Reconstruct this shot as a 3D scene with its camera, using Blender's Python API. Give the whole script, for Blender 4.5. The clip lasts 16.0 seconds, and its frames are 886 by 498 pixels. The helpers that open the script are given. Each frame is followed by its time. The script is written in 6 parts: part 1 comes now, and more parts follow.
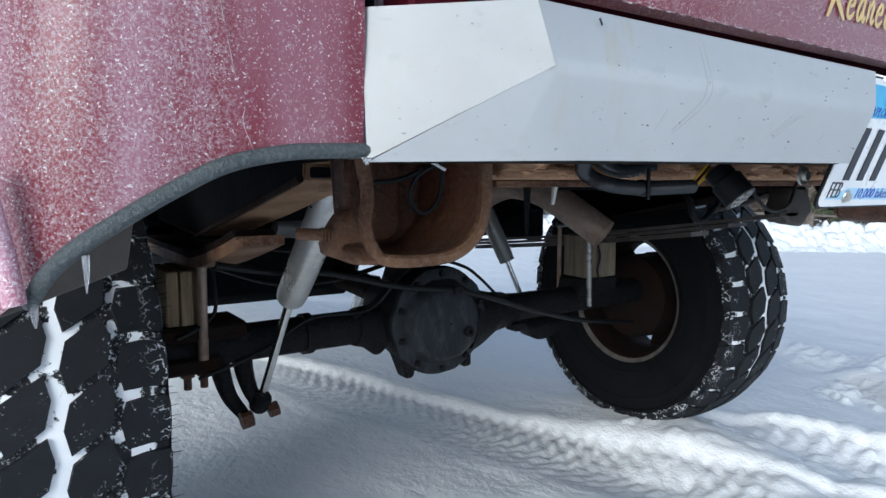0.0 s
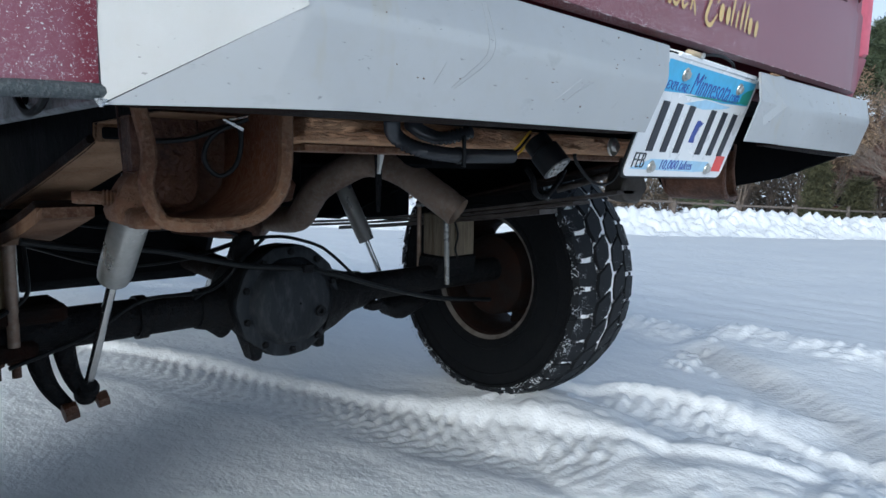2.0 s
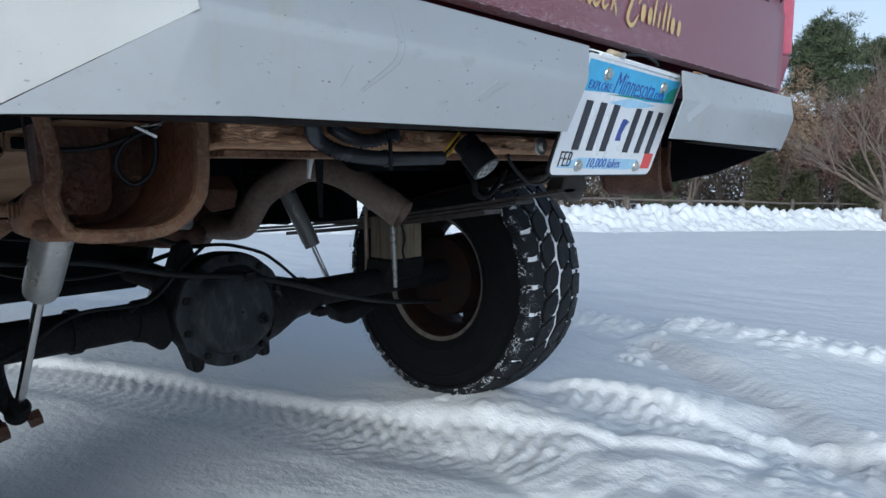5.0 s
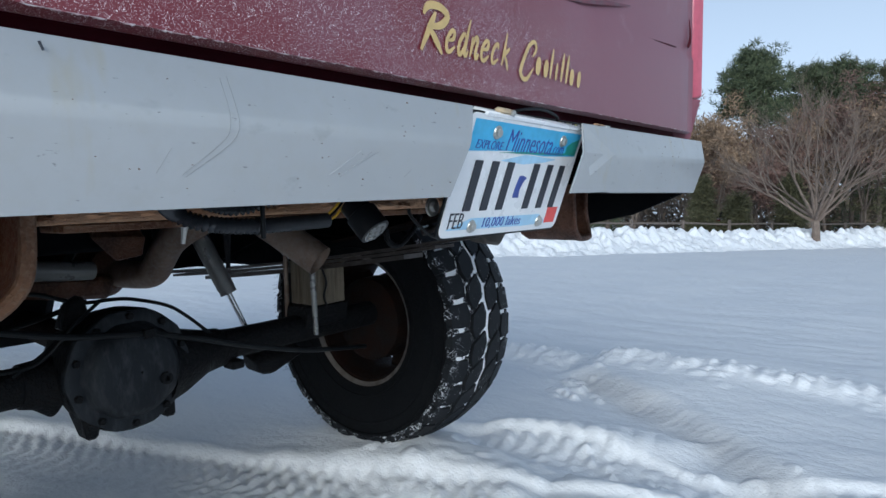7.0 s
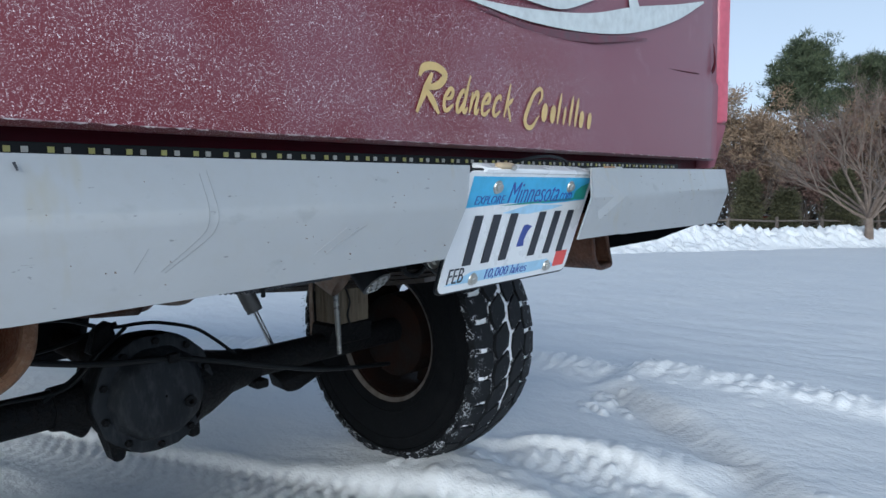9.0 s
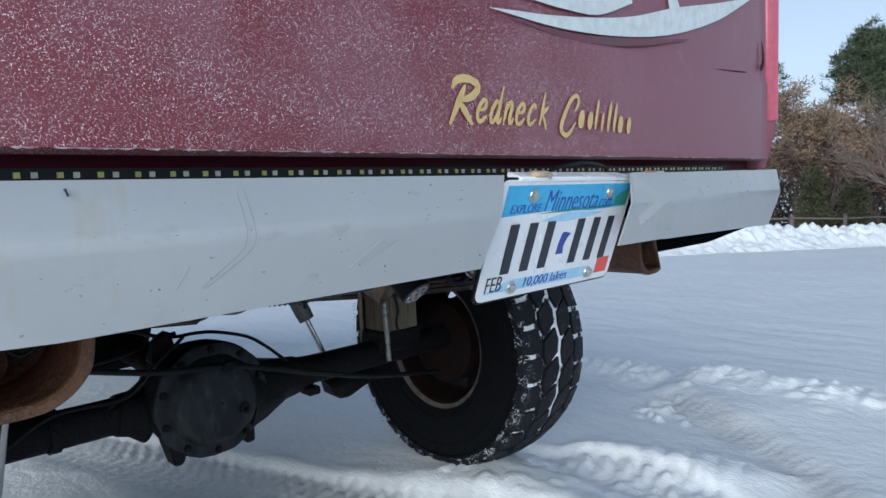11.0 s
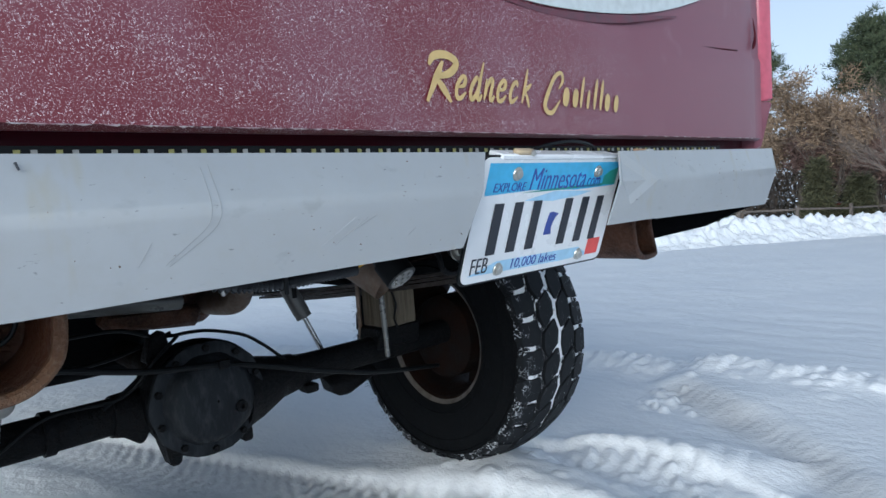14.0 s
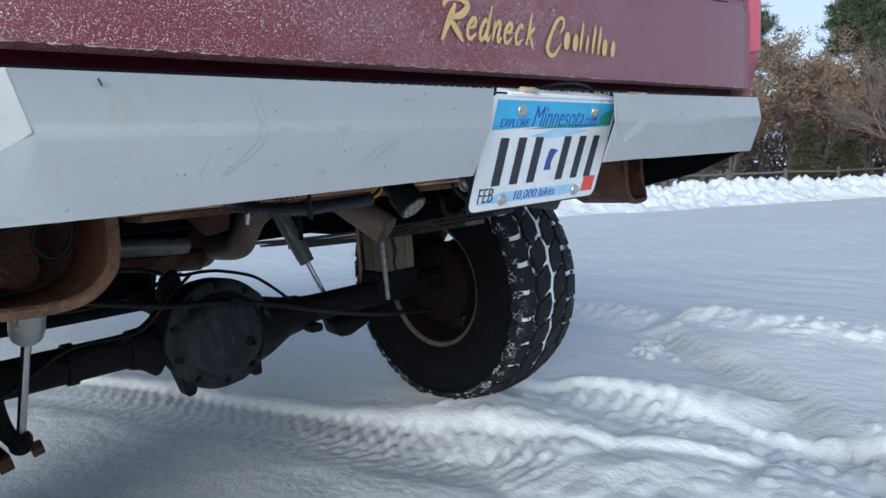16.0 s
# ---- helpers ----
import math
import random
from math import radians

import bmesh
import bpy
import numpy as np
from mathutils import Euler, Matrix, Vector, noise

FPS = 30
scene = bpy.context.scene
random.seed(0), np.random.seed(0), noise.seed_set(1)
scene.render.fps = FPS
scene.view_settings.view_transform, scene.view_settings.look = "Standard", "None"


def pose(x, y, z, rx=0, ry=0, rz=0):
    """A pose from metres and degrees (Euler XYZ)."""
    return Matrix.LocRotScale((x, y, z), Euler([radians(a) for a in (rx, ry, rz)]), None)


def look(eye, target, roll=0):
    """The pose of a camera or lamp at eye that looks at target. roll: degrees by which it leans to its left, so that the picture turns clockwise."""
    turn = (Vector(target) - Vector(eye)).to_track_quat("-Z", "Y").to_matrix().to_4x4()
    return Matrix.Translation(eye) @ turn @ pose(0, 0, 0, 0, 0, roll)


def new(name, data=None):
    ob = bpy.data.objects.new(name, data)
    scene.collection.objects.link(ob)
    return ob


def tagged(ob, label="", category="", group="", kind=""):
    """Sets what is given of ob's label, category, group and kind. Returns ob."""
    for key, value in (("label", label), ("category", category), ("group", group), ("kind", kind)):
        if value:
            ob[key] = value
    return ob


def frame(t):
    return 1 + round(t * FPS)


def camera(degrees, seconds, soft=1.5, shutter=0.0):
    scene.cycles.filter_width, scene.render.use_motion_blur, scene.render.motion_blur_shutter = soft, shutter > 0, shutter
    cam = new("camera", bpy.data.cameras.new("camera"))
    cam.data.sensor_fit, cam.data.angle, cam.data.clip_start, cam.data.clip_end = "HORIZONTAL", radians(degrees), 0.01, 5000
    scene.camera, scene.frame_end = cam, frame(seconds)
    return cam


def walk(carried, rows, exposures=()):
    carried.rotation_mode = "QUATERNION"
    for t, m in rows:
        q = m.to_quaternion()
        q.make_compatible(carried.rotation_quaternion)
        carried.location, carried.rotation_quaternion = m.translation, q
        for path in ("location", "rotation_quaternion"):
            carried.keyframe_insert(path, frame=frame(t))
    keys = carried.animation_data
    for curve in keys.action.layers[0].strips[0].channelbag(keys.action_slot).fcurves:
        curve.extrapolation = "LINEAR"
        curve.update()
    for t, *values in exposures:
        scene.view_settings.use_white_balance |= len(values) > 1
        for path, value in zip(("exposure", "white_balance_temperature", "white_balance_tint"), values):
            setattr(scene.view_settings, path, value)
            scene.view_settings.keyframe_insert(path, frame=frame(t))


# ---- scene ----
cam = camera(68.0, 16.0)
PATH = [
    (0, (-0.9542, -0.3707, 0.7706), (0.3114, 1.4706, 0.6026), 2.30),
    (0.5, (-0.9430, -0.3808, 0.7706), (0.3763, 1.4213, 0.5902), 2.40),
    (1, (-0.9240, -0.3830, 0.7538), (0.4794, 1.3518, 0.5566), 3.10),
    (1.5, (-0.9027, -0.3976, 0.7482), (0.5690, 1.2790, 0.5398), 3.20),
    (2, (-0.8747, -0.4099, 0.7504), (0.6832, 1.1872, 0.5544), 2.70),
    (2.5, (-0.8658, -0.4211, 0.7549), (0.7403, 1.1278, 0.5656), 2.00),
    (3, (-0.8635, -0.4267, 0.7526), (0.7526, 1.1122, 0.5578), 1.70),
    (3.5, (-0.8613, -0.4267, 0.7571), (0.7605, 1.1077, 0.5701), 1.30),
    (4, (-0.8546, -0.4312, 0.7459), (0.7818, 1.0875, 0.5578), 1.40),
    (6.3, (-0.8243, -0.4379, 0.7616), (0.8792, 1.0102, 0.6182), 0.30),
    (6.5, (-0.8109, -0.4469, 0.7627), (0.9128, 0.9778, 0.6429), 0.20),
    (7, (-0.7560, -0.4570, 0.8019), (1.0080, 0.9195, 0.7034), 0.40),
    (7.5, (-0.7538, -0.4670, 0.8467), (1.0091, 0.9106, 0.7459), 1.50),
    (8, (-0.7504, -0.4693, 0.8736), (0.9811, 0.9464, 0.7549), 1.50),
    (10.3, (-0.6944, -0.5186, 0.8747), (0.9162, 1.0349, 0.7728), -0.60),
    (10.5, (-0.6966, -0.5174, 0.8736), (0.8994, 1.0506, 0.7706), -0.70),
    (11, (-0.7168, -0.5107, 0.8803), (0.8366, 1.1010, 0.7795), -0.80),
    (11.5, (-0.7157, -0.5141, 0.8792), (0.8142, 1.1200, 0.7762), -1.30),
    (12, (-0.7123, -0.5242, 0.8758), (0.8154, 1.1122, 0.7739), -1.50),
    (12.5, (-0.7146, -0.5208, 0.8781), (0.8243, 1.1032, 0.7829), -1.30),
    (13, (-0.7045, -0.5208, 0.8691), (0.8579, 1.0808, 0.7549), -1.50),
    (13.5, (-0.7056, -0.5174, 0.8590), (0.8534, 1.0853, 0.7314), -2.00),
    (14, (-0.6888, -0.5174, 0.8557), (0.8512, 1.1066, 0.7605), -2.40),
    (14.5, (-0.7280, -0.5354, 0.8568), (0.8557, 1.0483, 0.7874), -2.20),
    (15, (-0.7605, -0.5555, 0.8322), (0.8579, 0.9856, 0.6877), -2.30),
    (15.5, (-0.7638, -0.5578, 0.8288), (0.8042, 1.0315, 0.6395), -2.50),
    (16, (-0.7605, -0.5533, 0.8210), (0.7952, 1.0427, 0.5925), -2.00),
]
walk(cam, [(t, look(eye, target, roll)) for t, eye, target, roll in PATH], [(0.0, 0.94, 5400, 4), (1.8, 0.72, 5340, 3), (3.5, 0.64, 5320, 3), (7.0, 0.46, 5270, 3), (12.0, 0.52, 5270, 3), (16.0, 0.58, 5290, 3)])

# ---- light ----
world = bpy.data.worlds.new("sky")
scene.world = world
world.use_nodes = True
wn = world.node_tree.nodes
bg = wn["Background"]
sky = wn.new("ShaderNodeTexSky")
sky.sky_type = "NISHITA"
sky.sun_disc = False
sky.sun_elevation, sky.sun_rotation = radians(15), radians(240)
sky.air_density, sky.dust_density, sky.ozone_density = 1.0, 4.0, 1.5
# a thin veil of high cloud over the sky
veil = wn.new("ShaderNodeMix")
veil.data_type = "RGBA"
veil.inputs["Factor"].default_value = 0.78
# brighter towards the horizon than overhead
direction = wn.new("ShaderNodeTexCoord")
split = wn.new("ShaderNodeSeparateXYZ")
height = wn.new("ShaderNodeMapRange")
height.interpolation_type = "SMOOTHSTEP"
height.inputs["From Min"].default_value, height.inputs["From Max"].default_value = 0.10, 0.72
haze = wn.new("ShaderNodeMix")
haze.data_type = "RGBA"
haze.inputs["A"].default_value = (5.45, 5.55, 5.9, 1)
haze.inputs["B"].default_value = (0.75, 0.9, 1.2, 1)
world.node_tree.links.new(direction.outputs["Generated"], split.inputs["Vector"])
world.node_tree.links.new(split.outputs["Z"], height.inputs["Value"])
world.node_tree.links.new(height.outputs["Result"], haze.inputs["Factor"])
world.node_tree.links.new(haze.outputs["Result"], veil.inputs["B"])
world.node_tree.links.new(sky.outputs["Color"], veil.inputs["A"])
world.node_tree.links.new(veil.outputs["Result"], bg.inputs["Color"])
bg.inputs["Strength"].default_value = 0.115
sun = new("sun", bpy.data.lights.new("sun", "SUN"))
sun.data.energy, sun.data.angle, sun.data.color = 1.9, radians(45), (1.0, 0.93, 0.85)
sun.matrix_world = look((-16.4, -9.6, 5.1), (0, 0, 0))


# ---- materials ----
def nodes_of(name):
    m = bpy.data.materials.new(name)
    m.use_nodes = True
    return m, m.node_tree.nodes, m.node_tree.links, m.node_tree.nodes["Principled BSDF"]


def noise_node(nt, scale, detail=4.0, rough=0.55, stretch=None):
    tc = nt.nodes.new("ShaderNodeTexCoord")
    n = nt.nodes.new("ShaderNodeTexNoise")
    n.inputs["Scale"].default_value, n.inputs["Detail"].default_value, n.inputs["Roughness"].default_value = scale, detail, rough
    if stretch:
        mp = nt.nodes.new("ShaderNodeMapping")
        mp.inputs["Scale"].default_value = stretch
        nt.links.new(tc.outputs["Object"], mp.inputs["Vector"])
        nt.links.new(mp.outputs["Vector"], n.inputs["Vector"])
    else:
        nt.links.new(tc.outputs["Object"], n.inputs["Vector"])
    return n.outputs["Fac"]


def ramp(nt, fac, lo, hi):
    r = nt.nodes.new("ShaderNodeMapRange")
    r.inputs["From Min"].default_value, r.inputs["From Max"].default_value = lo, hi
    nt.links.new(fac, r.inputs["Value"])
    return r.outputs["Result"]


def mixed(nt, fac, a, b):
    m = nt.nodes.new("ShaderNodeMix")
    m.data_type = "RGBA"
    for sock, v in ((m.inputs["Factor"], fac), (m.inputs["A"], a), (m.inputs["B"], b)):
        if isinstance(v, (int, float)):
            sock.default_value = v
        elif isinstance(v, tuple):
            sock.default_value = (*v, 1)
        else:
            nt.links.new(v, sock)
    return m.outputs["Result"]


def times(nt, a, b):
    m = nt.nodes.new("ShaderNodeMath")
    m.operation = "MULTIPLY"
    for sock, v in ((m.inputs[0], a), (m.inputs[1], b)):
        if isinstance(v, (int, float)):
            sock.default_value = v
        else:
            nt.links.new(v, sock)
    return m.outputs["Value"]


def bump(nt, bsdf, fac, strength, distance):
    b = nt.nodes.new("ShaderNodeBump")
    b.inputs["Strength"].default_value, b.inputs["Distance"].default_value = strength, distance
    nt.links.new(fac, b.inputs["Height"])
    nt.links.new(b.outputs["Normal"], bsdf.inputs["Normal"])


def surface(name, base, other, scale, rough=0.5, metal=0.0, relief=0.2, depth=0.002, third=None, coat=0.0, stretch=None, fine=9.0, rough_spread=0.15, gloss=0.5):
    """Base colour, broken up by patches of another at a large and a small scale."""
    m, nodes, links, bsdf = nodes_of(name)
    nt = m.node_tree
    large = ramp(nt, noise_node(nt, scale, 5, 0.6, stretch), 0.38, 0.66)
    small = ramp(nt, noise_node(nt, scale * fine, 4, 0.65, stretch), 0.45, 0.72)
    col = mixed(nt, large, base, other)
    col = mixed(nt, times(nt, small, 0.55), col, third or tuple(0.5 * a + 0.5 * b for a, b in zip(base, other)))
    links.new(col, bsdf.inputs["Base Color"])
    r = nodes.new("ShaderNodeMapRange")
    r.inputs["To Min"].default_value, r.inputs["To Max"].default_value = max(0.05, rough - rough_spread), min(1, rough + rough_spread)
    links.new(large, r.inputs["Value"])
    links.new(r.outputs["Result"], bsdf.inputs["Roughness"])
    bsdf.inputs["Specular IOR Level"].default_value = gloss
    bsdf.inputs["Metallic"].default_value = metal
    bsdf.inputs["Coat Weight"].default_value = coat
    bsdf.inputs["Coat Roughness"].default_value = 0.12
    if relief:
        bump(nt, bsdf, small, relief, depth)
    return m


def flecks(nt, scale, width, keep, keep_scale, stretch=None):
    """Short curved hairs of frost: thin contour lines, kept in scattered spots."""
    line = noise_node(nt, scale, 2, 0.5, stretch)
    d = nt.nodes.new("ShaderNodeMath")
    d.operation = "SUBTRACT"
    nt.links.new(line, d.inputs[0])
    d.inputs[1].default_value = 0.5
    e = nt.nodes.new("ShaderNodeMath")
    e.operation = "ABSOLUTE"
    nt.links.new(d.outputs["Value"], e.inputs[0])
    thin = ramp(nt, e.outputs["Value"], width, width * 0.3)
    return times(nt, thin, ramp(nt, noise_node(nt, keep_scale, 3, 0.6), keep, keep + 0.05))


def frosted_paint(name, base, dust_sheen, frost, dust_lo, dust_hi, streak, film_most, crust, fleck, grit=340, side=False, gate=False):
    """Clear-coated paint under a film of dust in streaks and a scatter of frozen spray; gate adds a painted sheen."""
    m, nodes, links, bsdf = nodes_of(name)
    nt = m.node_tree
    film_sheen = ramp(nt, noise_node(nt, 5, 3, 0.5, streak), dust_lo, dust_hi)
    mottle = ramp(nt, noise_node(nt, 520, 5, 0.8), 0.46, 0.62)
    zone = ramp(nt, noise_node(nt, 6, 3, 0.6), *crust)
    if side:
        # spray thrown up by the wheel lies thickest on the outer half
        place = nodes.new("ShaderNodeTexCoord")
        axes = nodes.new("ShaderNodeSeparateXYZ")
        links.new(place.outputs["Object"], axes.inputs["Vector"])
        edge = nodes.new("ShaderNodeMath")
        edge.operation = "MULTIPLY_ADD"
        links.new(noise_node(nt, 7, 4, 0.6), edge.inputs[0])
        edge.inputs[1].default_value = 0.10
        links.new(axes.outputs["X"], edge.inputs[2])
        outer = ramp(nt, edge.outputs["Value"], -0.715, -0.755)
        both = nodes.new("ShaderNodeMath")
        both.operation = "MAXIMUM"
        links.new(times(nt, zone, 0.4), both.inputs[0])
        links.new(outer, both.inputs[1])
        zone = both.outputs["Value"]
    hairs = flecks(nt, *fleck)
    clean = 1.0
    if gate:
        # greyer to the right: dust film with a sky reflection painted in; frost thins
        place = nodes.new("ShaderNodeTexCoord")
        axes = nodes.new("ShaderNodeSeparateXYZ")
        links.new(place.outputs["Object"], axes.inputs["Vector"])
        shift = nodes.new("ShaderNodeMath")
        shift.operation = "MULTIPLY_ADD"
        links.new(noise_node(nt, 5, 4, 0.6), shift.inputs[0])
        shift.inputs[1].default_value = 0.35
        links.new(axes.outputs["X"], shift.inputs[2])
        right_sheen = ramp(nt, shift.outputs["Value"], 0.17, 0.36)
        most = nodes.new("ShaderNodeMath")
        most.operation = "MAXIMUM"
        links.new(film_sheen, most.inputs[0])
        links.new(times(nt, right_sheen, 1.5), most.inputs[1])
        film_sheen = most.outputs["Value"]
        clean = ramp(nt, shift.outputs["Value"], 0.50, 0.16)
        hairs = times(nt, hairs, clean)
    grain = ramp(nt, noise_node(nt, grit, 3, 0.75), 0.62, 0.68)
    drops = ramp(nt, noise_node(nt, grit * (0.8 if gate else 0.4), 4, 0.6), 0.69, 0.72)
    col = mixed(nt, times(nt, film_sheen, film_most), base, dust_sheen)
    col = mixed(nt, times(nt, times(nt, mottle, zone), 0.55), col, frost)
    col = mixed(nt, times(nt, times(nt, grain, 0.25), clean), col, frost)
    col = mixed(nt, times(nt, hairs, 0.85), col, frost)
    col = mixed(nt, times(nt, times(nt, drops, 0.95), clean), col, frost)
    crystals = ramp(nt, noise_node(nt, 780 if gate else 560, 2, 0.5), 0.655, 0.675)
    col = mixed(nt, times(nt, times(nt, crystals, 0.95), clean), col, (0.97, 0.95, 0.96))
    links.new(col, bsdf.inputs["Base Color"])
    r = nodes.new("ShaderNodeMapRange")
    r.inputs["To Min"].default_value, r.inputs["To Max"].default_value = 0.32, 0.6
    links.new(film_sheen, r.inputs["Value"])
    links.new(r.outputs["Result"], bsdf.inputs["Roughness"])
    bsdf.inputs["Coat Weight"].default_value = 0.5
    bsdf.inputs["Coat Roughness"].default_value = 0.28
    bump(nt, bsdf, hairs, 0.5, 0.0012)
    return m


def plain(name, col, rough=0.5, metal=0.0, gloss=0.5):
    m, nodes, links, bsdf = nodes_of(name)
    nt = m.node_tree
    g = ramp(nt, noise_node(nt, 60, 3), 0.35, 0.7)
    links.new(mixed(nt, g, col, tuple(0.82 * c for c in col)), bsdf.inputs["Base Color"])
    bsdf.inputs["Roughness"].default_value, bsdf.inputs["Metallic"].default_value = rough, metal
    bsdf.inputs["Specular IOR Level"].default_value = gloss
    return m


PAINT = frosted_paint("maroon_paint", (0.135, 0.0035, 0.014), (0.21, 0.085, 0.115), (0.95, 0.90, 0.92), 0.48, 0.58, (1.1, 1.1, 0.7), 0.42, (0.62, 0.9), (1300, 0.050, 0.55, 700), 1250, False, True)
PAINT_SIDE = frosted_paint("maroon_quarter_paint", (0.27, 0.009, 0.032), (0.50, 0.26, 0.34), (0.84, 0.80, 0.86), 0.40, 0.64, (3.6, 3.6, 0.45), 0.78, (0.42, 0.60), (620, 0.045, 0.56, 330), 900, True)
# darker copy of the maroon, carrying the shade of the gap and dents
SHADED_PAINT = surface("shaded_maroon_paint", (0.040, 0.002, 0.007), (0.065, 0.005, 0.012), 9, 0.5, relief=0.1, gloss=0.12)
FROST = surface("frost_crust", (0.66, 0.64, 0.66), (0.25, 0.08, 0.10), 60, 0.7, relief=0.8)
GREY_PAINT = surface("silver_grey_bumper_paint", (0.45, 0.46, 0.467), (0.41, 0.42, 0.427), 2.5, 0.46, 0.37, 0, 0.0006, third=(0.42, 0.42, 0.41), coat=0.2, fine=22, rough_spread=0.05)
RUST = surface("rusty_steel", (0.105, 0.040, 0.018), (0.028, 0.012, 0.008), 11, 0.55, 0.1, 0.7, 0.003, third=(0.15, 0.085, 0.05), gloss=0.45, fine=14)
TAN = surface("tan_rusted_plate", (0.42, 0.265, 0.155), (0.25, 0.14, 0.075), 9, 0.85, 0, 0.7, 0.004, third=(0.36, 0.26, 0.18), gloss=0.3)
RUST_PALE = surface("pale_rusty_steel", (0.165, 0.085, 0.042), (0.075, 0.033, 0.017), 13, 0.75, 0.1, 0.7, 0.003, third=(0.26, 0.18, 0.12), gloss=0.4, fine=12)
SCALE_RUST = surface("scaly_orange_rust", (0.55, 0.32, 0.17), (0.30, 0.14, 0.065), 17, 0.9, 0, 1.0, 0.006, third=(0.46, 0.30, 0.18), stretch=(0.5, 1, 2.5))
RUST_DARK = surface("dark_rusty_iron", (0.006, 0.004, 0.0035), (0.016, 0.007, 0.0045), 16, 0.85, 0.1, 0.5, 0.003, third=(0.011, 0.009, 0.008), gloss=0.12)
BLACK_IRON = surface("black_axle_iron", (0.003, 0.0037, 0.005), (0.006, 0.0068, 0.008), 13, 0.6, 0.05, 0.6, 0.004, third=(0.016, 0.012, 0.010), gloss=0.14)
COVER = surface("greasy_black_cover", (0.004, 0.0055, 0.008), (0.013, 0.016, 0.020), 9, 0.55, 0.1, 0.25, 0.0015, third=(0.045, 0.048, 0.052), stretch=(1, 1, 0.3), gloss=0.22)
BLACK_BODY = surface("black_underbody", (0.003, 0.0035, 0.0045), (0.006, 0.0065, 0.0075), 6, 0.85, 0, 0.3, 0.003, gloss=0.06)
RUBBER = surface("black_rubber", (0.0032, 0.0038, 0.0048), (0.007, 0.0076, 0.0085), 20, 0.8, 0, 0.4, 0.0015, third=(0.012, 0.012, 0.013), gloss=0.07)
LIP = surface("weathered_rubber_trim", (0.040, 0.050, 0.054), (0.065, 0.076, 0.080), 25, 0.6, 0, 0.6, 0.002, third=(0.17, 0.18, 0.185), fine=14)
SLEEVE = plain("black_corrugated_plastic", (0.030, 0.033, 0.038), 0.24)
SPRING = surface("dull_spring_steel", (0.060, 0.050, 0.045), (0.032, 0.025, 0.021), 15, 0.55, 0.2, 0.4, 0.002, third=(0.10, 0.085, 0.075))
LOOM = plain("black_plastic", (0.004, 0.005, 0.006), 0.45, gloss=0.22)
SLATE = surface("slate_undercoat", (0.24, 0.255, 0.27), (0.12, 0.13, 0.135), 9, 0.7, 0, 0.5, 0.004, third=(0.05, 0.04, 0.034), gloss=0.3)
GUARD = surface("dull_plastic_guard", (0.075, 0.065, 0.055), (0.05, 0.042, 0.035), 9, 0.6, 0, 0.3, 0.002)
SILVER = surface("silver_shock_paint", (0.52, 0.52, 0.50), (0.40, 0.40, 0.385), 9, 0.34, 0.75, 0.1, 0.001, third=(0.36, 0.35, 0.32))
GUNMETAL = surface("grey_shock_paint", (0.20, 0.20, 0.19), (0.15, 0.15, 0.145), 12, 0.4, 0.4, 0.1, 0.001)
CHROME = plain("bright_steel_rod", (0.62, 0.62, 0.62), 0.22, 1.0)
ZINC = plain("zinc_bolt", (0.55, 0.54, 0.50), 0.38, 0.8)
EXHAUST = surface("brown_exhaust_steel", (0.25, 0.185, 0.14), (0.15, 0.10, 0.07), 9, 0.6, 0.35, 0.3, 0.0015, third=(0.29, 0.26, 0.23))
WOOD = surface("weathered_wood_block", (0.27, 0.205, 0.12), (0.17, 0.12, 0.07), 9, 0.85, 0, 0.5, 0.002, third=(0.13, 0.085, 0.05), stretch=(9, 9, 0.7))
RIM_EDGE = surface("worn_rim_edge", (0.13, 0.115, 0.10), (0.075, 0.058, 0.046), 22, 0.6, 0.2, 0.3, 0.001)
# the same wood, darkened for the shade on the far block
WOOD_SHADED = surface("shaded_wood_block", (0.15, 0.125, 0.085), (0.085, 0.066, 0.045), 9, 0.85, 0, 0.5, 0.002, third=(0.06, 0.042, 0.028), stretch=(9, 9, 0.7))
WHITE_PLATE = surface("white_plate_enamel", (0.80, 0.81, 0.82), (0.74, 0.75, 0.76), 14, 0.35, 0, 0.05, 0.0004)
SKY_BLUE = plain("plate_sky_blue", (0.10, 0.45, 0.75), 0.4)
PALE_BLUE = plain("plate_pale_blue", (0.42, 0.66, 0.86), 0.4)
NAVY = plain("plate_navy", (0.04, 0.07, 0.32), 0.45)
INK = plain("plate_black_ink", (0.022, 0.025, 0.035), 0.5)
GREEN = plain("plate_green", (0.05, 0.30, 0.25), 0.5)
STICKER = plain("red_sticker", (0.72, 0.08, 0.07), 0.5)
GOLD = plain("gold_vinyl", (0.62, 0.45, 0.18), 0.45)
DECAL = plain("silver_vinyl", (0.62, 0.66, 0.66), 0.4)
DECAL_SHADOW = surface("dark_airbrushed_shade", (0.075, 0.03, 0.04), (0.16, 0.05, 0.07), 40, 0.5, relief=0)
LENS_RED = plain("red_tail_light_lens", (0.50, 0.11, 0.16), 0.3)
YELLOW = plain("yellow_wire", (0.75, 0.45, 0.03), 0.5)
LED_WHITE = plain("white_led", (0.36, 0.36, 0.34), 0.4)
LED_YELLOW = plain("yellow_led_phosphor", (0.32, 0.31, 0.10), 0.4)
ICE = plain("clear_ice", (0.85, 0.88, 0.9), 0.12)
ICE.node_tree.nodes["Principled BSDF"].inputs["Transmission Weight"].default_value = 0.85


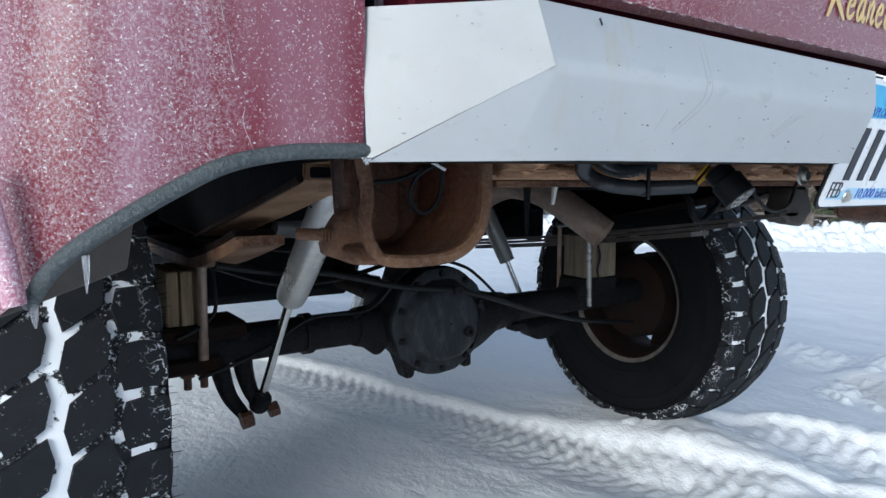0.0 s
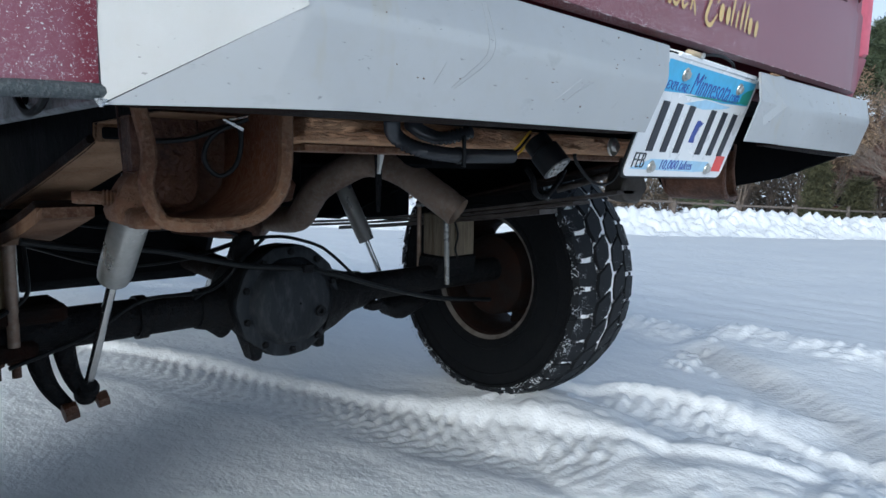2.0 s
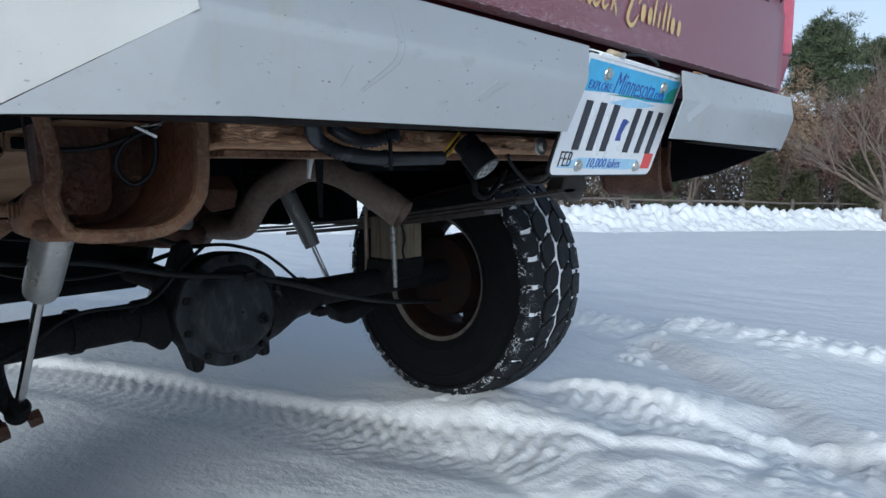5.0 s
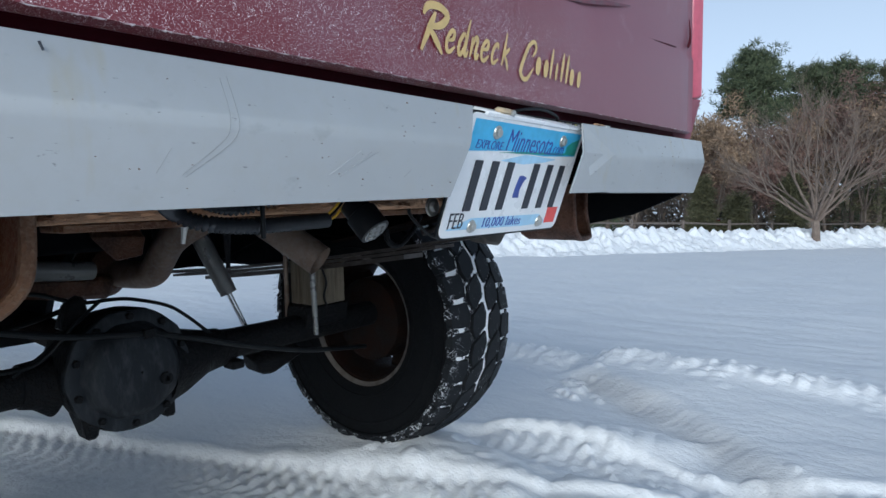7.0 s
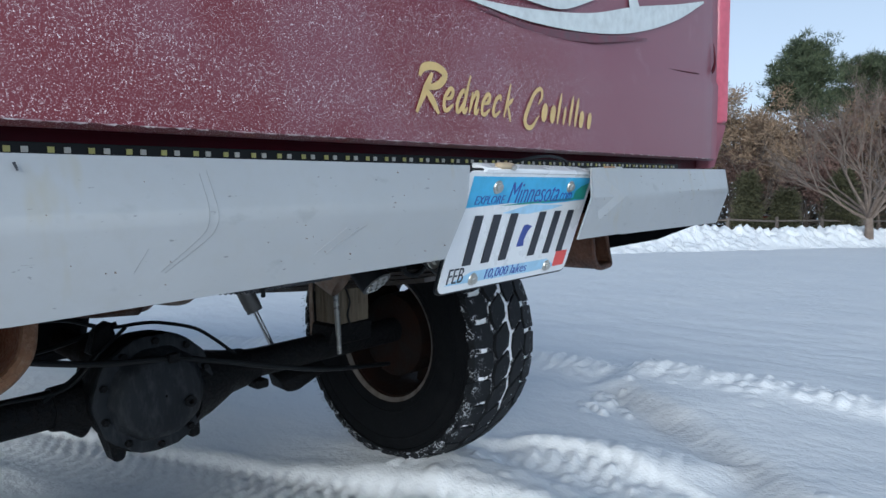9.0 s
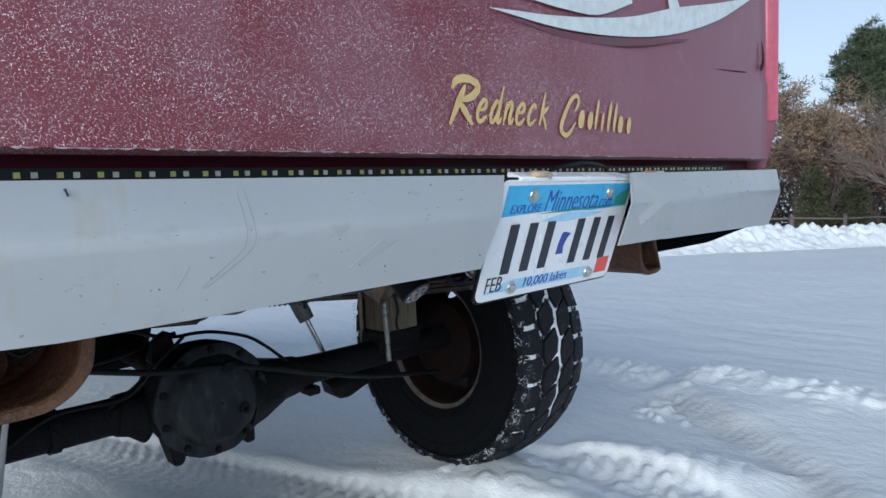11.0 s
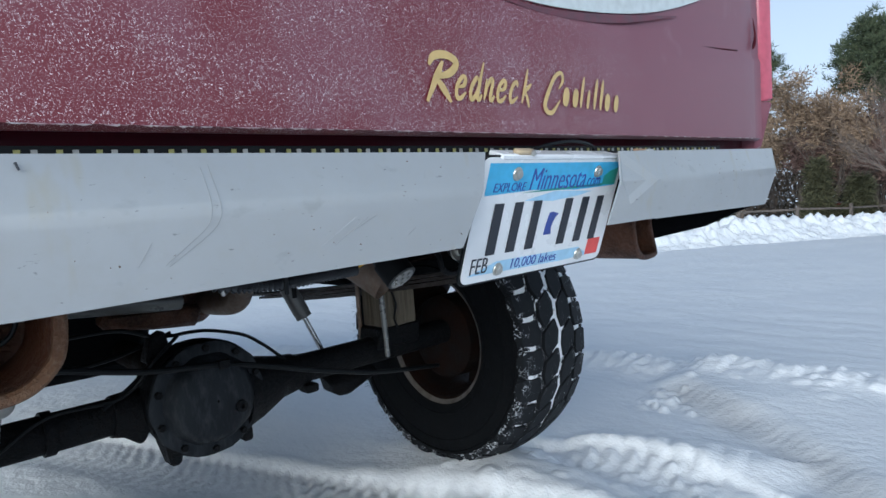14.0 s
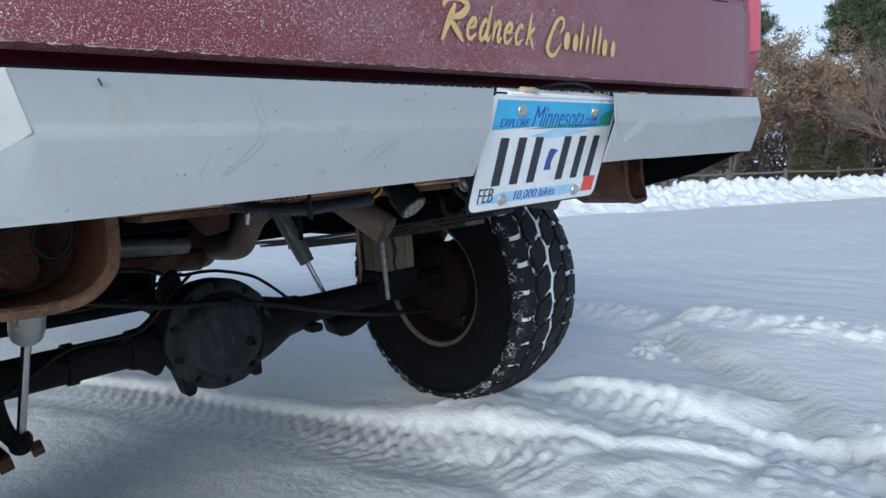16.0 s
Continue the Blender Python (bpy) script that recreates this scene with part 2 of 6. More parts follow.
def weathered(m, grime, stain):
    """Adds faint grime marks, yellowish stains and a slight waviness to a painted sheet."""
    nt = m.node_tree
    bsdf = nt.nodes["Principled BSDF"]
    col = bsdf.inputs["Base Color"].links[0].from_socket
    marks = times(nt, ramp(nt, noise_node(nt, 34, 3, 0.5, (1, 1, 1.6)), 0.65, 0.74), 0.26)
    specks = times(nt, ramp(nt, noise_node(nt, 150, 3, 0.5, (0.6, 1, 1.8)), 0.70, 0.74), 0.6)
    runs = times(nt, ramp(nt, noise_node(nt, 13, 3, 0.6, (2.2, 1, 0.7)), 0.635, 0.75), 0.5)
    col = mixed(nt, marks, col, grime)
    col = mixed(nt, specks, col, tuple(0.6 * c for c in grime))
    col = mixed(nt, runs, col, stain)
    nt.links.new(col, bsdf.inputs["Base Color"])
    bump(nt, bsdf, noise_node(nt, 7, 3, 0.5), 0.22, 0.012)


weathered(GREY_PAINT, (0.25, 0.25, 0.25), (0.42, 0.385, 0.29))


def snow_material(name, col, shade, grit, wall_shaded=False):
    m, nodes, links, bsdf = nodes_of(name)
    nt = m.node_tree
    big = ramp(nt, noise_node(nt, 1.3, 5, 0.6), 0.35, 0.68)
    colour = mixed(nt, big, col, shade)
    if wall_shaded:
        # grey painted along the step's wall, in place of its shade
        wall_shade = nodes.new("ShaderNodeAttribute")
        wall_shade.attribute_name = "wall_shade"
        colour = mixed(nt, wall_shade.outputs["Fac"], colour, (0.60, 0.60, 0.605))
    links.new(colour, bsdf.inputs["Base Color"])
    bsdf.inputs["Roughness"].default_value = 0.75
    bsdf.inputs["Subsurface Weight"].default_value = 0.0
    grains = nodes.new("ShaderNodeBump")
    grains.inputs["Strength"].default_value, grains.inputs["Distance"].default_value = grit, 0.02
    links.new(noise_node(nt, 34, 8, 0.68), grains.inputs["Height"])
    drift = nodes.new("ShaderNodeBump")
    drift.inputs["Strength"].default_value, drift.inputs["Distance"].default_value = 0.36, 0.08
    links.new(noise_node(nt, 3.4, 6, 0.65, (1.35, 0.95, 1)), drift.inputs["Height"])
    links.new(drift.outputs["Normal"], grains.inputs["Normal"])
    links.new(grains.outputs["Normal"], bsdf.inputs["Normal"])
    return m


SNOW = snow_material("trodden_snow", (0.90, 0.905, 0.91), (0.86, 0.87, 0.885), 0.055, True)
SNOW_BANK = snow_material("ploughed_snow", (0.88, 0.89, 0.90), (0.83, 0.845, 0.87), 0.7)


def groove_material():
    """Rubber with snow packed into the middle groove and caught between the shoulder blocks."""
    m, nodes, links, bsdf = nodes_of("tyre_groove_with_packed_snow")
    nt = m.node_tree
    place = nodes.new("ShaderNodeTexCoord")
    axes = nodes.new("ShaderNodeSeparateXYZ")
    links.new(place.outputs["Object"], axes.inputs["Vector"])
    wave = nodes.new("ShaderNodeMath")
    wave.operation = "COSINE"
    links.new(times(nt, axes.outputs["X"], 2 * math.pi / 0.118), wave.inputs[0])
    total = nodes.new("ShaderNodeMath")
    total.operation = "MULTIPLY_ADD"
    links.new(wave.outputs["Value"], total.inputs[0])
    total.inputs[1].default_value = 0.09
    links.new(noise_node(nt, 26, 7, 0.66), total.inputs[2])
    big = ramp(nt, total.outputs["Value"], 0.500, 0.518)
    fine = ramp(nt, noise_node(nt, 170, 4, 0.7), 0.57, 0.62)
    mx = nodes.new("ShaderNodeMath")
    mx.operation = "MAXIMUM"
    links.new(big, mx.inputs[0])
    links.new(times(nt, fine, 0.75), mx.inputs[1])
    links.new(mixed(nt, mx.outputs["Value"], (0.010, 0.011, 0.013), (0.86, 0.88, 0.90)), bsdf.inputs["Base Color"])
    bsdf.inputs["Roughness"].default_value = 0.75
    bump(nt, bsdf, mx.outputs["Value"], 0.6, 0.004)
    return m


def lug_material():
    m, nodes, links, bsdf = nodes_of("tread_rubber_with_frost")
    nt = m.node_tree
    fine = ramp(nt, noise_node(nt, 190, 5, 0.75), 0.60, 0.64)
    zone = ramp(nt, noise_node(nt, 26, 3, 0.6), 0.55, 0.66)
    col = mixed(nt, noise_node(nt, 30, 4), (0.007, 0.008, 0.010), (0.016, 0.0175, 0.020))
    col = mixed(nt, times(nt, fine, zone), col, (0.72, 0.74, 0.77))
    # frost clings in thin lines to the shoulders
    place = nodes.new("ShaderNodeTexCoord")
    axes = nodes.new("ShaderNodeSeparateXYZ")
    links.new(place.outputs["Object"], axes.inputs["Vector"])
    wide = nodes.new("ShaderNodeMath")
    wide.operation = "ABSOLUTE"
    links.new(axes.outputs["X"], wide.inputs[0])
    edge = ramp(nt, wide.outputs["Value"], 0.125, 0.160)
    hairs = flecks(nt, 70, 0.035, 0.50, 24)
    col = mixed(nt, times(nt, times(nt, hairs, edge), 0.9), col, (0.74, 0.76, 0.79))
    links.new(col, bsdf.inputs["Base Color"])
    bsdf.inputs["Roughness"].default_value = 0.65
    bsdf.inputs["Specular IOR Level"].default_value = 0.17
    bump(nt, bsdf, noise_node(nt, 90, 4), 0.2, 0.001)
    return m


GROOVE, LUG = groove_material(), lug_material()


# ---- mesh helpers ----
def part(name, bm, material, parent, label=""):
    me = bpy.data.meshes.new(name)
    bmesh.ops.recalc_face_normals(bm, faces=bm.faces)
    bm.to_mesh(me)
    bm.free()
    me.materials.append(material)
    me.polygons.foreach_set("use_smooth", [True] * len(me.polygons))
    me.set_sharp_from_angle(angle=radians(38))
    ob = new(name, me)
    ob.parent = parent
    if label:
        tagged(ob, label)
    return ob


def bevelled(bm, width, segments=1):
    if width:
        edges = [e for e in bm.edges if len(e.link_faces) == 2 and e.calc_face_angle(0) > 0.5]
        bmesh.ops.bevel(bm, geom=edges, offset=width, segments=segments, affect="EDGES", profile=0.6)
    return bm


def box(x0, x1, y0, y1, z0, z1, bevel=0.003):
    bm = bmesh.new()
    bmesh.ops.create_cube(bm, size=1.0, matrix=Matrix.Translation(((x0 + x1) / 2, (y0 + y1) / 2, (z0 + z1) / 2)) @ Matrix.Diagonal((x1 - x0, y1 - y0, z1 - z0, 1)))
    return bevelled(bm, bevel)


def hexa(bottom, top, bevel=0.003):
    """A solid from two matching rings of corners."""
    bm = bmesh.new()
    a, b = [bm.verts.new(p) for p in bottom], [bm.verts.new(p) for p in top]
    n = len(a)
    bm.faces.new(a)
    bm.faces.new(b)
    for i in range(n):
        bm.faces.new((a[i], a[(i + 1) % n], b[(i + 1) % n], b[i]))
    bmesh.ops.recalc_face_normals(bm, faces=bm.faces)
    return bevelled(bm, bevel)


def plate_xz(outline, y0, y1, bevel=0.002):
    return hexa([(x, y0, z) for x, z in outline], [(x, y1, z) for x, z in outline], bevel)


def plate_yz(outline, x0, x1, bevel=0.002):
    return hexa([(x0, y, z) for y, z in outline], [(x1, y, z) for y, z in outline], bevel)


def spline(pts, steps=8):
    """A smooth line through the points."""
    p = [Vector(q) for q in pts]
    p = [2 * p[0] - p[1]] + p + [2 * p[-1] - p[-2]]
    out = []
    for i in range(1, len(p) - 2):
        a, b, c, d = p[i - 1], p[i], p[i + 1], p[i + 2]
        for k in range(steps):
            t = k / steps
            out.append(0.5 * (2 * b + (c - a) * t + (2 * a - 5 * b + 4 * c - d) * t * t + (3 * b - a - 3 * c + d) * t ** 3))
    return out + [p[-2]]


def tube(pts, radius, seg=10, caps=True, bm=None):
    """A round bar along the points; radius may be a list."""
    bm = bm or bmesh.new()
    p = [Vector(q) for q in pts]
    r = radius if isinstance(radius, list) else [radius] * len(p)
    side = None
    rings = []
    for i, q in enumerate(p):
        d = (p[min(i + 1, len(p) - 1)] - p[max(i - 1, 0)]).normalized()
        if side is None:
            side = d.orthogonal().normalized()
        side = (side - d * side.dot(d)).normalized()
        up = d.cross(side)
        rings.append([bm.verts.new(q + r[i] * (math.cos(2 * math.pi * k / seg) * side + math.sin(2 * math.pi * k / seg) * up)) for k in range(seg)])
    for a, b in zip(rings, rings[1:]):
        for k in range(seg):
            bm.faces.new((a[k], a[(k + 1) % seg], b[(k + 1) % seg], b[k]))
    if caps:
        bm.faces.new(rings[0])
        bm.faces.new(rings[-1])
    return bm


def lathe(profile, centre, axis="x", seg=64, arc=(0, 2 * math.pi), bm=None):
    """Turns (radius, along) pairs round an axis through the centre."""
    bm = bm or bmesh.new()
    c = Vector(centre)
    full = abs(arc[1] - arc[0] - 2 * math.pi) < 1e-6
    count = seg if full else seg + 1
    rings = []
    for k in range(count):
        a = arc[0] + (arc[1] - arc[0]) * k / seg
        ca, sa = math.cos(a), math.sin(a)
        ring = []
        for r, h in profile:
            v = {"x": (h, r * ca, r * sa), "y": (r * ca, h, r * sa), "z": (r * ca, r * sa, h)}[axis]
            ring.append(bm.verts.new(c + Vector(v)))
        rings.append(ring)
    for k in range(seg):
        a, b = rings[k], rings[(k + 1) % count]
        for i in range(len(profile) - 1):
            bm.faces.new((a[i], a[i + 1], b[i + 1], b[i]))
    bmesh.ops.remove_doubles(bm, verts=bm.verts, dist=1e-6)
    return bm


def bolt_head(centre, axis, r, h, bm=None):
    bm = bm or bmesh.new()
    n = Vector(axis).normalized()
    c = Vector(centre)
    tube([c, c + n * h * 0.75, c + n * h], [r, r, r * 0.8], 6, True, bm)
    return bm


def lettering(text, size, shear=0.0, extrude=0.0004, weight=0.0):
    cu = bpy.data.curves.new("lettering", "FONT")
    cu.body, cu.size, cu.shear, cu.extrude = text, size, shear, extrude
    cu.offset = weight
    cu.resolution_u = 3
    ob = bpy.data.objects.new("lettering", cu)
    me = bpy.data.meshes.new_from_object(ob)
    bpy.data.objects.remove(ob)
    bpy.data.curves.remove(cu)
    bm = bmesh.new()
    bm.from_mesh(me)
    bpy.data.meshes.remove(me)
    return bm


def fitted(bm, width, height, m):
    """Scales flat lettering to a width and height and lays it on the plane of m."""
    xs, ys = [v.co.x for v in bm.verts], [v.co.y for v in bm.verts]
    x0, x1, y0, y1 = min(xs), max(xs), min(ys), max(ys)
    for v in bm.verts:
        v.co = m @ Vector(((v.co.x - x0) / (x1 - x0) * width, (v.co.y - y0) / (y1 - y0) * height, v.co.z))
    return bm


# ---- ground ----
def smooth(a, b, t):
    t = np.clip((t - a) / (b - a), 0, 1)
    return t * t * (3 - 2 * t)


def value_noise(x, y, seed):
    rng = np.random.RandomState(seed)
    g = rng.rand(256, 256)
    xi, yi = np.floor(x).astype(int), np.floor(y).astype(int)
    fx, fy = x - xi, y - yi
    fx, fy = fx * fx * (3 - 2 * fx), fy * fy * (3 - 2 * fy)
    a, b = g[xi % 256, yi % 256], g[(xi + 1) % 256, yi % 256]
    c, d = g[xi % 256, (yi + 1) % 256], g[(xi + 1) % 256, (yi + 1) % 256]
    return (a * (1 - fx) + b * fx) * (1 - fy) + (c * (1 - fx) + d * fx) * fy - 0.5


def fractal(x, y, seed, octaves=4):
    return sum(value_noise(x * 2 ** i, y * 2 ** i, seed + i) / 2 ** i for i in range(octaves))


def along(line, x, y):
    """Distance along and across a polyline, for each point."""
    best = np.full(x.shape, 1e9)
    s_out, d_out = np.zeros_like(x), np.full(x.shape, 1e9)
    s0 = 0.0
    for (ax, ay), (bx, by) in zip(line, line[1:]):
        dx, dy = bx - ax, by - ay
        length = math.hypot(dx, dy)
        t = np.clip(((x - ax) * dx + (y - ay) * dy) / length ** 2, 0, 1)
        ex, ey = x - ax - t * dx, y - ay - t * dy
        d = np.hypot(ex, ey)
        side = np.sign(dx * ey - dy * ex)
        near = d < best
        best = np.where(near, d, best)
        s_out, d_out = np.where(near, s0 + t * length, s_out), np.where(near, d * side, d_out)
        s0 += length
    return s_out, d_out


def flat_line(pts):
    return [(p.x, p.y) for p in spline([(x, y, 0) for x, y in pts], 6)]


TRACKS = [
    (flat_line([(-1.4, 5.2), (-0.6, 3.6), (-0.03, 2.42), (0.28, 1.5), (0.45, 0.95), (0.62, 0.45), (0.85, -0.1), (1.3, -0.9), (2.4, -2.6), (4.6, -5.6), (9.0, -11.0)]), 0.15, 0.022, 99),
    (flat_line([(0.97, 0.86), (1.05, 0.70), (1.09, 0.52), (1.07, 0.30), (1.06, 0.05), (1.12, -0.3), (1.3, -0.9), (2.2, -2.2), (4.8, -5.3), (9.4, -10.7)]), 0.12, 0.028, 0.45),
    (flat_line([(-0.9, 1.35), (-0.86, 1.0), (-0.75, 0.6), (-0.45, 0.0), (0.15, -0.9), (1.2, -2.2), (3.4, -5.0), (8.0, -10.8)]), 0.16, 0.045, 99),
]
STEP = flat_line([(2.02, 1.0), (1.95, 0.80), (1.70, 0.42), (1.44, 0.10), (1.22, -0.14), (0.95, -0.55), (0.7, -1.3)])
RIDGE = flat_line([(-0.5, 7.5), (0.9, 4.6), (1.85, 2.5), (2.10, 1.9), (2.24, 1.30), (2.27, 0.64), (2.31, 0.06), (2.45, -0.7), (3.1, -2.4), (5.4, -5.6), (10.0, -10.8)])
BANK = flat_line([(1.10, 0.86), (1.22, 0.66), (1.32, 0.40), (1.36, 0.28)])
BERM = [(0.80, 0.80), (0.76, 0.60), (0.70, 0.40), (0.72, 0.18), (0.80, -0.08), (0.92, -0.36)]


def caps(x, y, line, count, spread, size, high, seed):
    """Rounded clods heaped along a line, the highest one counting at each point."""
    rnd = random.Random(seed)
    pts = flat_line(line)
    z = np.zeros_like(x)
    for _ in range(count):
        px, py = rnd.choice(pts)
        cx, cy = px + rnd.gauss(0, spread), py + rnd.gauss(0, spread)
        r, hh = rnd.uniform(*size), rnd.uniform(*high)
        stretch, turn = rnd.uniform(0.6, 1.0), rnd.uniform(0, 3.1)
        dx, dy = x - cx, y - cy
        u, v = dx * math.cos(turn) + dy * math.sin(turn), (-dx * math.sin(turn) + dy * math.cos(turn)) / stretch
        q = (u * u + v * v) / (r * r)
        z = np.maximum(z, hh * np.clip(1 - q, 0, 1) ** 0.6)
    return z


def ground_height(x, y):
    far = np.hypot(x, y)
    near = 1 - smooth(2.0, 5.0, far)
    z = near * (0.048 * np.clip(x, -1.1, 1.1) + 0.045) - 0.015
    z = z + 0.03 * fractal(x * 0.55, y * 0.55, 11, 3) + 0.012 * fractal(x * 1.7, y * 2.3, 27, 2) + 0.006 * fractal(x * 3, y * 3, 21, 3)
    z = z + 0.10 * fractal(x * 0.05 + 7, y * 0.05, 31, 3) * smooth(4, 14, far)
    z = z + 0.018 * np.abs(fractal(x * 2.2, y * 0.9, 71, 4)) * smooth(1.8, 3.0, x)
    wob = 0.03 * fractal(x * 5, y * 5, 8, 2)
    for line, half, depth, reach in TRACKS:
        s, d = along(line, x, y)
        a = np.abs(d)
        bed = 1 - np.where(d > 0, smooth(half * 0.80, half * 1.1, a), smooth(half * 0.25, half * 1.65, a + 0.02 * fractal(x * 6, y * 6, 61, 3)))
        z = z - depth * bed
        row = np.floor((d + wob) / 0.062 + 0.5)
        across = np.abs(((d + wob) / 0.062 + 0.5) % 1.0 - 0.5) * 2
        bars = np.sin((s + 0.35 * a + wob) / 0.058 * 2 * math.pi + math.pi * row)
        worn = 0.15 + 1.2 * np.clip(fractal(x * 4, y * 4, 5, 3) + 0.5, 0, 1)
        if half == 0.15:
            worn = worn * (0.12 + 0.88 * smooth(0.22, 0.52, y + 0.3 * wob))
        z = z + bed * 0.0052 * np.clip(bars * 1.6, -1, 1) * (1 - across ** 4) * worn
        wall = np.exp(-((a - half * 1.25) / (half * 0.25)) ** 2) * np.where(d > 0, 1.0, 0.35) * (1 - 0.85 * smooth(reach, reach + 0.15, s))
        z = z + wall * (0.004 + 0.016 * np.abs(fractal(x * 9, y * 9, 41, 2)))
    s, d = along(STEP, x, y)
    lift = smooth(-0.10, 0.05, d + 0.03 * fractal(x * 3, y * 3, 15, 3)) * (1 - smooth(0.25, 1.1, d))
    z = z + (0.062 - 0.015 * smooth(0.5, 1.2, s)) * lift * smooth(-0.02, 0.16, s)
    z = z - 0.014 * np.exp(-((d + 0.13) / 0.12) ** 2) * smooth(0.0, 0.3, s)
    z = z + 0.0012 * np.sin(s / 0.05 * 6.283 + 5 * wob) * np.exp(-((d + 0.03) / 0.05) ** 2) * smooth(0.1, 0.3, s)
    s, d = along(RIDGE, x, y)
    ribs = np.clip(np.sin(s / 0.072 * 6.283 + 6 * fractal(x * 1.5, y * 1.5, 18, 2)), -0.5, 1)
    z = z + np.exp(-(d / 0.15) ** 2) * (0.035 + 0.028 * np.clip(0.5 + fractal(x * 5, y * 5, 51, 3), 0, 1) + 0.006 * ribs)
    z = z + 0.010 * np.exp(-((d - 0.24) / 0.08) ** 2) * (0.6 + 0.6 * ribs)
    # snow pressed up round the standing tyre
    z = z + 0.050 * np.exp(-((x - 0.80) / 0.24) ** 2 - ((y - 1.08) / 0.30) ** 2)
    s, d = along(BANK, x, y)
    scallop = np.abs(np.sin(s / 0.078 * math.pi + 3 * wob))
    inside = smooth(-0.09, -0.02, d * -1 - 0.045 * scallop + 0.02) * (1 - smooth(0.05, 0.22, -d))
    z = z + 0.038 * inside * smooth(0.0, 0.14, s) * (np.abs(d) < 0.4) * (0.75 + 0.25 * scallop)
    z = z + 0.032 * np.exp(-(along(flat_line(BERM), x, y)[1] / 0.17) ** 2)
    z = z + caps(x, y, BERM, 44, 0.11, (0.08, 0.20), (0.010, 0.032), 3) + caps(x, y, BERM, 70, 0.14, (0.015, 0.045), (0.003, 0.011), 23)
    z = z + caps(x, y, [(2.24, 1.30), (2.27, 0.64), (2.31, 0.06), (2.45, -0.7)], 420, 0.085, (0.012, 0.050), (0.003, 0.014), 13)
    z = z + caps(x, y, [(1.14, 0.42), (1.10, 0.2), (1.12, -0.05)], 70, 0.06, (0.010, 0.035), (0.005, 0.016), 5)
    z = z + caps(x, y, [(1.70, 0.78), (1.78, 0.80), (1.9, 0.86)], 36, 0.045, (0.010, 0.04), (0.006, 0.03), 7)
    return z


def graded(lo, hi, step, reach):
    """Even steps between lo and hi, then ever wider ones out to reach."""
    mid = list(np.arange(lo, hi, step))
    out, s, p = [], step, hi
    while p < reach:
        out.append(p)
        s *= 1.06
        p += s
    back, s, p = [], step, lo
    while p > -reach:
        s *= 1.06
        p -= s
        back.append(p)
    return np.array(back[::-1] + mid + out)


gx, gy = graded(-1.6, 3.8, 0.011, 900), graded(-1.2, 3.2, 0.011, 900)
X, Y = np.meshgrid(gx, gy, indexing="ij")
Z = ground_height(X, Y)
nx, ny = X.shape
idx = np.arange(nx * ny).reshape(nx, ny)
quads = np.stack([idx[:-1, :-1], idx[1:, :-1], idx[1:, 1:], idx[:-1, 1:]], -1).reshape(-1, 4)
me = bpy.data.meshes.new("ground")
me.vertices.add(nx * ny)
me.vertices.foreach_set("co", np.stack([X, Y, Z], -1).reshape(-1))
me.loops.add(len(quads) * 4)
me.loops.foreach_set("vertex_index", quads.reshape(-1))
me.polygons.add(len(quads))
me.polygons.foreach_set("loop_start", np.arange(len(quads)) * 4)
me.polygons.foreach_set("use_smooth", np.ones(len(quads), bool))
me.update(calc_edges=True)
# mask that puts the shade of the step's wall into the snow colour
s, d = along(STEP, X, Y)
wall_shade = np.exp(-((d + 0.045) / 0.07) ** 2) * smooth(0.08, 0.3, s) * (0.75 + 0.5 * fractal(X * 6, Y * 6, 19, 3))
me.attributes.new("wall_shade", "FLOAT", "POINT").data.foreach_set("value", np.clip(wall_shade, 0, 1).reshape(-1))
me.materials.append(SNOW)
ground = tagged(new("ground", me), "trodden snow with tyre tracks and ploughed-up lumps", "snow", kind="structure")

# ---- pickup truck ----
truck = new("pickup_truck")
truck.matrix_basis = pose(0, 0, -0.006, 0, -2.75, 0)
tagged(truck, "lifted maroon pickup truck, frosted, seen from behind, parked on snow", "pickup truck")
MID = 0.055


